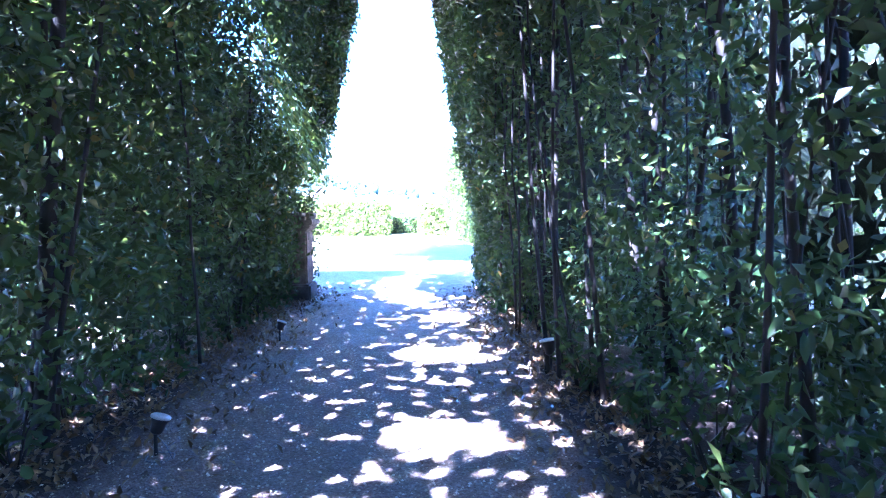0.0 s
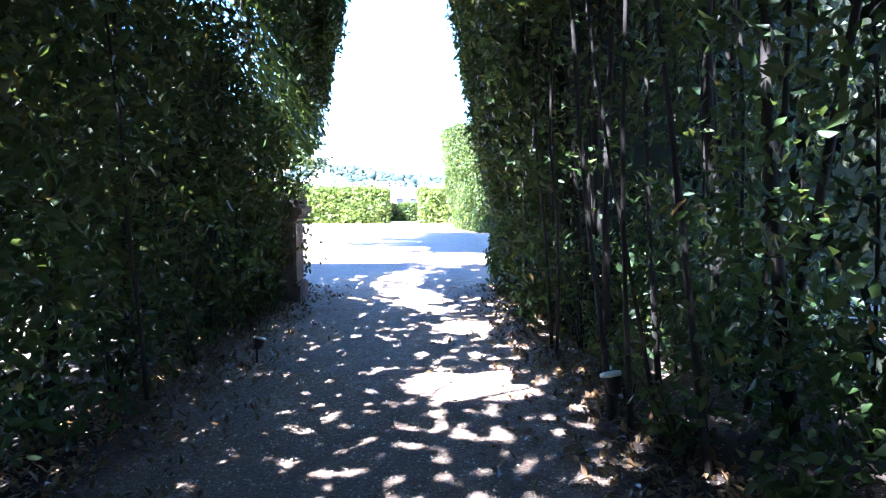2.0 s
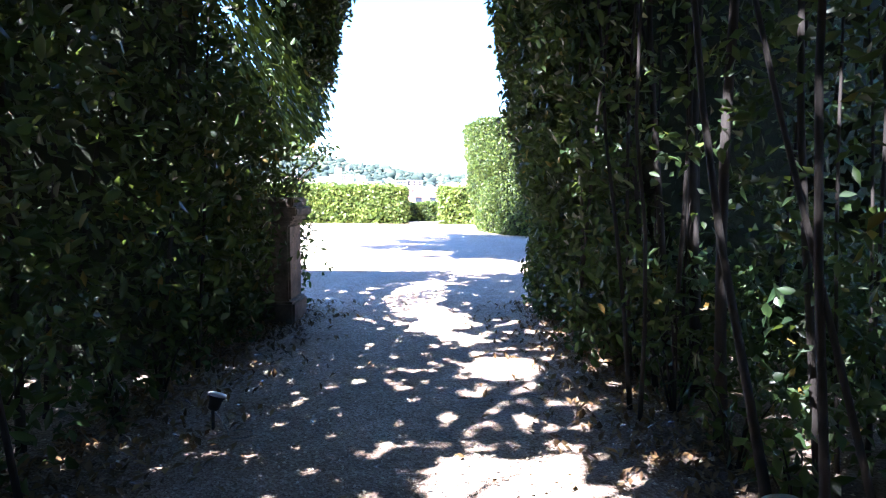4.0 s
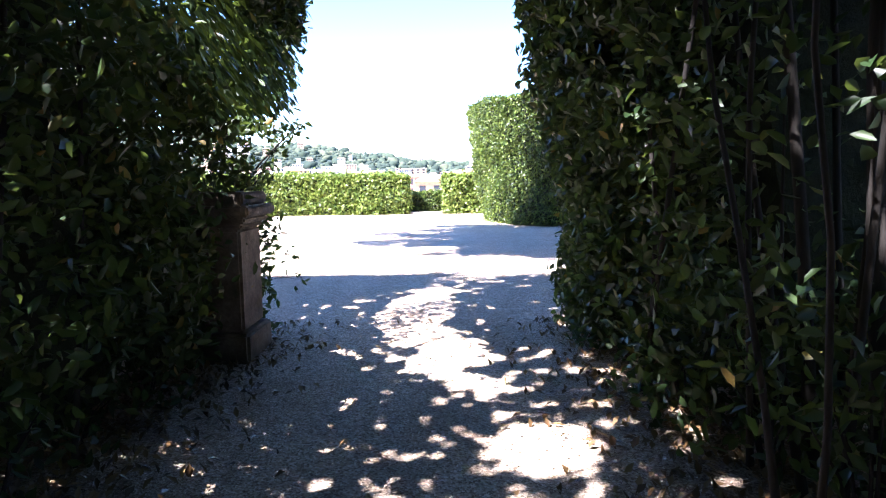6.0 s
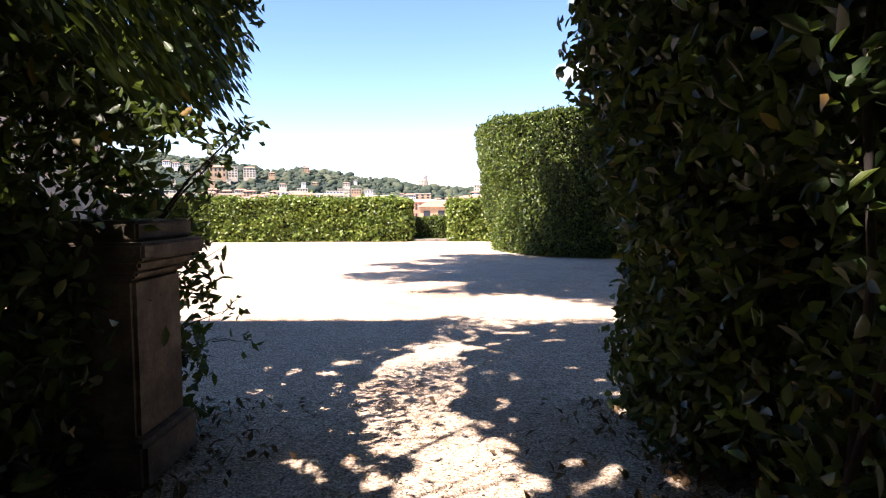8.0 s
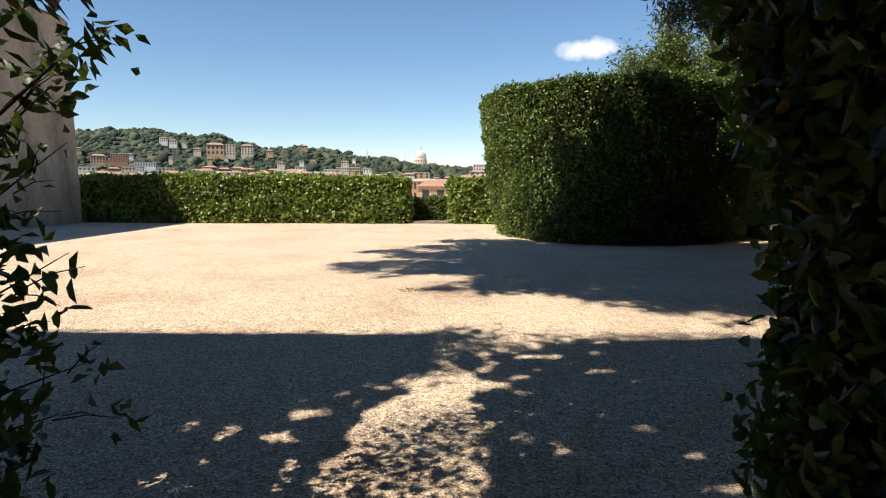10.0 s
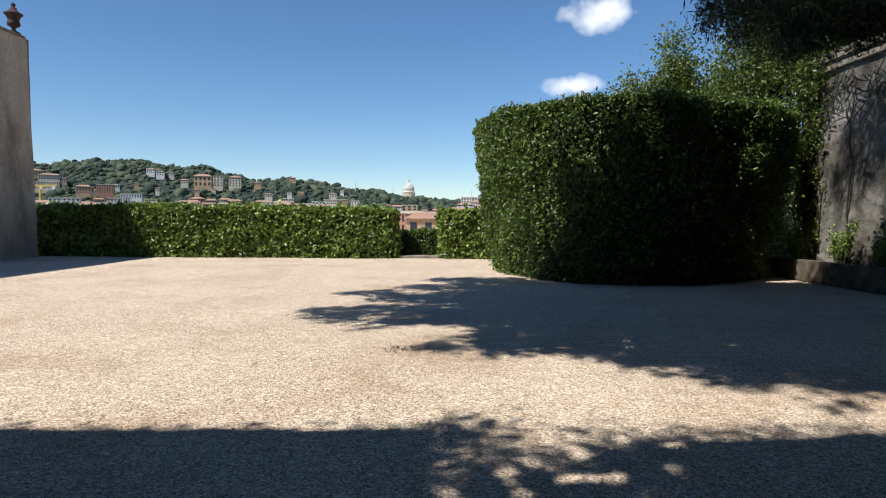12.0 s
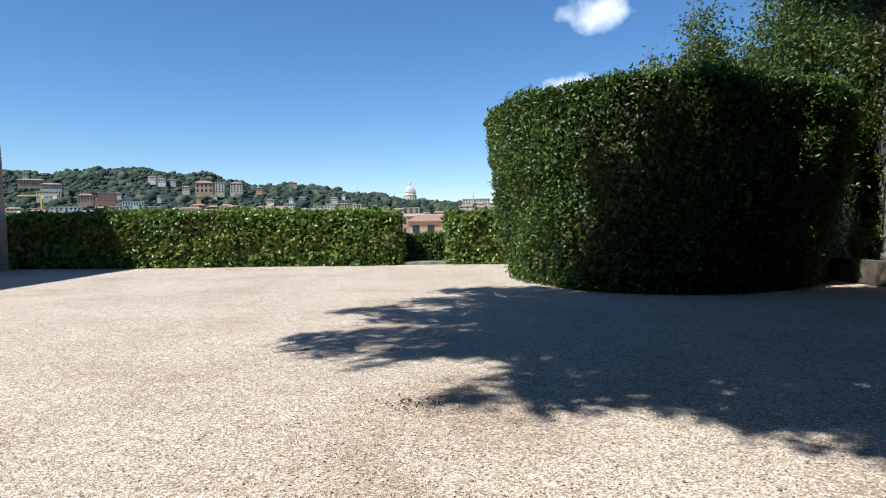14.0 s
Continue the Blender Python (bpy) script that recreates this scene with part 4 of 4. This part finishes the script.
for k in range(96):
    u = -720 + 1020 * (k + rng_city.uniform(0, 1)) / 96
    near = k % 2
    dist = rng_city.uniform(520, 640) if near else rng_city.uniform(760, 880)
    v = rng_city.uniform(5, 13) if near else rng_city.uniform(15, 23)
    if -60 < u < 90:
        v = rng_city.uniform(-14, -6) if near else rng_city.uniform(6, 15)
    wall = (OCHRE, CREAM, WHITE, CREAM, WHITE, BRICK)[int(rng_city.integers(0, 6))]
    word = {OCHRE.name: "ochre", CREAM.name: "cream", WHITE.name: "white", BRICK.name: "brick"}[wall.name]
    building(u, v, dist, rng_city.uniform(9, 24), rng_city.uniform(4, 7), 14, wall, word + " city house below the terrace", 2, int(rng_city.integers(3, 7)), rng_city.random() < 0.6)
for u, v, dist, wide, tall, mat, storeys, bays, pitched, word in ((12, -22, 260, 22, 8, BRICK, 2, 12, False, "long brick block with a row of windows"), (36, -30, 180, 13, 5.5, OCHRE, 1, 3, True, "ochre house with a broad tiled roof"), (-10, -14, 330, 24, 8, CREAM, 2, 9, False, "cream block with many windows"), (60, -14, 340, 30, 8, OCHRE, 2, 10, False, "ochre block with many windows"), (95, -6, 420, 30, 9, CREAM, 2, 9, True, "cream palace beyond the gap"), (110, 22, 900, 40, 12, CREAM, 3, 10, False, "cream palace on the rise")):
    building(u, v, dist, wide, tall, 12, mat, word, storeys, bays, pitched)


def basilica():
    """The great dome on the skyline."""
    p = far(3, 24, 2980)
    ob = thing("basilica", p, "great pale ribbed church dome on the skyline", "church")
    part("nave", box(bmesh.new(), -58, 58, -20, 60, -107, 32), CREAM, ob)
    part("drum", lathe(bmesh.new(), [(30, 30), (31, 33), (28, 34), (28, 54), (31, 55), (31, 58), (27, 60), (27, 66)], 32), CREAM, ob)
    for k in range(16):
        a = k * math.tau / 16
        part("buttress", box(bmesh.new(), 29.5 * math.cos(a) - 1.8, 29.5 * math.cos(a) + 1.8, 29.5 * math.sin(a) - 1.8, 29.5 * math.sin(a) + 1.8, 34, 53), CREAM, ob)
    curve = [(26.8 * math.cos(s * math.pi / 18), 66 + 35 * math.sin(s * math.pi / 18)) for s in range(8)] + [(4.6, 101.2)]
    part("dome", lathe(bmesh.new(), curve, 32), LEAD, ob, smooth=True)
    for k in range(16):
        a = k * math.tau / 16
        part("rib", tube(bmesh.new(), [(r * 1.005 * math.cos(a), r * 1.005 * math.sin(a), z) for r, z in curve], [0.9] * 9, 5), CREAM, ob)
    part("lantern", lathe(bmesh.new(), [(5.2, 100.5), (5.2, 102), (4.0, 103), (4.0, 113), (5.0, 114), (3.4, 117), (1.0, 123), (1.3, 125), (0.3, 132)], 16), CREAM, ob)


basilica()


def mast(u, v, dist, tall, label, arm=0.0):
    p = far(u, v, dist)
    ob = thing("tower_crane" if arm else "radio_mast", p, label, "crane" if arm else "mast")
    r = 0.9 if arm else 1.1
    part("tower", box(bmesh.new(), -r, r, -r, r, -33.5 - p.z, tall), YELLOW if arm else LEAD, ob)
    if arm:
        part("jib", box(bmesh.new(), -arm, arm * 0.7, -0.7, 0.7, tall, tall + 1.6), YELLOW, ob)
        part("counterweight", box(bmesh.new(), arm * 0.5, arm * 0.65, -0.9, 0.9, tall - 3, tall - 0.05), LEAD, ob)
        part("cab", box(bmesh.new(), r + 0.01, r + 2.2, -1, 1, tall - 3, tall - 0.1), CREAM, ob)
    else:
        part("spike", lathe(bmesh.new(), [(0.8, tall), (0.5, tall + 8), (0.1, tall + 14)], 8), LEAD, ob)


YELLOW = paint("yellow_steel", (0.55, 0.38, 0.06))
mast(-570, 22, 700, 17, "yellow tower crane over the city roofs", 26)
mast(-22, 34, 2600, 40, "slim mast on the skyline")
mast(-82, 42, 1700, 16, "pale monument column on the ridge")
mast(105, 14, 900, 18, "slim pole among the far roofs")


# ---- floor lamps along the path ----
def path_lamp(at, tilt, label, seed, size=0.9):
    """A small ground spotlight: spike, dark body and a pale disc of glass, with its cable."""
    ob = thing("path_spotlight", at, label, "spotlight", "spotlights along the path")
    ob.scale = (size, size, size)
    part("stake", lathe(bmesh.new(), [(0.012, -0.06), (0.018, 0.0), (0.018, 0.20)], 8), BLACK, ob)
    lean = Matrix.Translation((0, 0, 0.20)) @ pose(0, 0, 0, tilt[0], tilt[1], 0)
    bm = lathe(bmesh.new(), [(0.03, 0.0), (0.055, 0.02), (0.065, 0.10), (0.085, 0.145), (0.085, 0.165)], 20)
    bm.transform(lean)
    body = part("body", bm, BLACK, ob, smooth=True)
    bm = lathe(bmesh.new(), [(0.092, 0.150), (0.092, 0.172), (0.080, 0.180), (0.03, 0.186)], 20)
    bm.transform(lean)
    part("lens", bm, MILK, ob, "pale frosted lens disc", smooth=True)
    rng = np.random.default_rng(seed)
    pts = [Vector((0.02, 0, 0.18)), Vector((0.12, -0.05, 0.10)), Vector((0.20, -0.12, 0.012))]
    for k in range(9):
        pts.append(pts[-1] + Vector((0.10 * math.cos(k * 0.8 + seed), 0.10 * math.sin(k * 0.8 + seed), 0)))
    part("cable", tube(bmesh.new(), pts, [0.006] * len(pts), 6), CABLE, ob, "pale loose cable", smooth=True)


BLACK, _n, _l, _b = material("black_plastic", 0.5)
_b.inputs["Base Color"].default_value = (0.015, 0.015, 0.015, 1)
MILK = rough_material("frosted_glass", [(0.3, (0.62, 0.62, 0.58)), (0.7, (0.75, 0.75, 0.70))], 20, 90, 0.001, 0.3)
CABLE = rough_material("cable", [(0.3, (0.16, 0.15, 0.13)), (0.7, (0.30, 0.28, 0.24))], 30, 90, 0.001, 0.5)
path_lamp((1.2, 5.9, 0), (-12, -10), "black garden spotlight with pale lens and loose cable", 3)
path_lamp((-1.8, 7.5, 0), (-14, 14), "black garden spotlight with a pale lens under the laurels", 5, 0.66)
path_lamp((-1.78, 4.0, 0), (-10, 16), "black garden spotlight with a pale lens among shoots", 8, 0.7)


# ---- seedlings and shoots along the path ----
SHOOTS = "laurel shoots at the foot of the hedges"
rng_shoot = np.random.default_rng(91)
for k in range(26):
    side = -1 if k % 2 else 1
    y = -0.5 + 11.6 * k / 26
    x = MID + side * (1.75 + rng_shoot.uniform(0, 0.5))
    shrub("laurel_shoot", (x, y + 1.2, 0), (0.30, 0.30, rng_shoot.uniform(0.35, 1.0)), 110, "young laurel shoot at the hedge's foot", 400 + k, LEAF_TUNNEL, (0.12, 0.05), SHOOTS, "laurel shoot")


# ---- loose gravel and leaf litter ----
def litter():
    rng = np.random.default_rng(95)
    n = 9000
    side = rng.choice((-1, 1), n)
    d = np.abs(rng.normal(size=n)) * 0.55
    x = MID + side * (2.2 - d)
    y = rng.uniform(-2, 12.5, n)
    pts = np.stack([x, y, np.full(n, 0.022) + rng.random(n) * 0.012], axis=1)
    flat = np.tile((0.0, 0.0, 3.0), (n, 1))
    me = leaf_mesh("leaf_litter", pts, 0.085, 0.04, rng, 0.0, flat)
    tagged(link_mesh("leaf_litter", me, DRY), "dry brown laurel leaves on the earth path", "leaf litter", kind="stuff")


DRY = leaf_material("dry_leaf", [(0.0, (0.10, 0.055, 0.025)), (0.5, (0.22, 0.13, 0.06)), (1.0, (0.38, 0.26, 0.13))], 0.05)
litter()


def pebbles():
    """Loose stones lying on the gravel where the walk passes closest."""
    rng = np.random.default_rng(96)
    n = 38000
    y = 1.0 + 21.0 * rng.random(n) ** 0.85
    x = -0.6 + rng.normal(size=n) * (1.0 + 0.13 * y)
    r = 0.006 + 0.009 * rng.random(n) ** 2
    base = np.array([(1, 0, 0), (0, 1, 0), (-1, 0, 0), (0, -1, 0), (0, 0, 0.75), (0, 0, -0.6)], dtype=float)
    faces = np.array([(0, 1, 4), (1, 2, 4), (2, 3, 4), (3, 0, 4)])
    jig = rng.uniform(0.7, 1.3, (n, 6, 1))
    turn = rng.uniform(0, math.tau, n)
    c, s = np.cos(turn)[:, None], np.sin(turn)[:, None]
    v = base[None] * jig * r[:, None, None]
    vx, vy = v[..., 0] * c - v[..., 1] * s * 0.8, v[..., 0] * s + v[..., 1] * c * 0.8
    verts = np.stack([vx + x[:, None], vy + y[:, None], v[..., 2] + 0.011], axis=2).reshape(-1, 3)
    tris = (faces[None] + 6 * np.arange(n)[:, None, None]).ravel()
    tagged(link_mesh("gravel_stones", raw_mesh("gravel_stones", verts, tris, 3), PEBBLE), "loose pale gravel stones on the path", "gravel", kind="stuff")


PEBBLE = leaf_material("pebble", [(0.0, (0.26, 0.20, 0.14)), (0.5, (0.50, 0.41, 0.30)), (1.0, (0.72, 0.65, 0.54))], 0.0, rough=0.85)
pebbles()


# ---- bare laurel boughs over the stone pier ----
def pier_boughs():
    rng = np.random.default_rng(97)
    ob = thing("laurel_bush", (-2.9, 11.75, 0), "straggling laurel with bare forked boughs over the stone pier", "shrub")
    foot = Vector((-2.9, 11.75, 0))
    ends = [(-2.02, 12.05, 2.02), (-2.0, 12.1, 1.80), (-2.25, 11.95, 1.66), (-2.02, 12.1, 1.34), (-1.85, 12.0, 2.20), (-2.35, 11.9, 2.5), (-2.0, 12.2, 0.85), (-2.1, 12.2, 0.62)]
    seeds = []
    for k, e in enumerate(ends):
        tip = Vector(e) - foot
        root = Vector((0.02 * k - 0.05, 0.03 * (k % 3), 0.0 if k < 6 else 0.0))
        knee = Vector((tip.x * 0.35, tip.y * 0.4 - 0.05, tip.z * 0.62))
        bend = knee.lerp(tip, 0.5) + Vector((0, 0, 0.06))
        r = 0.026 if k in (0, 4) else 0.014
        limb = part("bough", tube(bmesh.new(), [root, knee * 0.5 + Vector((0, 0, 0.05)), knee, bend, tip], [r, r * 0.85, r * 0.65, r * 0.4, r * 0.12], 7), BARK, ob, smooth=True)
        bm = bmesh.new()
        for j in range(7):
            s = rng.uniform(0.1, 1.0)
            a = knee.lerp(tip, s)
            b = a + Vector((rng.uniform(-0.05, 0.28), rng.uniform(-0.1, 0.2), rng.uniform(-0.14, 0.18)))
            tube(bm, [a, a.lerp(b, 0.5) + Vector((0, 0, 0.02)), b], [0.004, 0.003, 0.0015], 4)
            if k in (0, 4, 5) or j % 3 == 0:
                seeds.append(list(b))
        part("twig_spray", bm, BARK, ob)["kind"] = "stuff"
        if k in (0, 4, 5, 6):
            seeds.append(list(tip))
    pts = clumps(rng, np.array(seeds), 9, 0.055)
    fo = link_mesh("foliage", leaf_mesh("foliage", pts, 0.095, 0.045, rng), LEAF_TUNNEL, ob)
    fo["kind"] = "stuff"


pier_boughs()


# ---- marks on the gravel ----
def ground_patch(at, wide, deep, label, seed, mat):
    """A thin uneven spread of other stones or rust-stained grit."""
    rng = np.random.default_rng(seed)
    n = 80
    x, y = rng.normal(size=n) * wide * 0.4, rng.normal(size=n) * deep * 0.4
    pts = np.stack([x, y, np.full(n, 0.017)], axis=1)
    ob = link_mesh("stone_spill", leaf_mesh("stone_spill", pts, 0.030, 0.024, rng, 0.0, np.tile((0.0, 0.0, 4.0), (n, 1))), mat)
    ob.location = at
    tagged(ob, label, "stones", kind="stuff")


ground_patch((-1.0, 19.1, 0), 0.42, 0.30, "dark damp scatter of grit on the pale gravel", 98, EARTH)
ground_patch((3.6, 16.8, 0), 0.55, 0.35, "grey stone chips set in the gravel", 99, STONE)
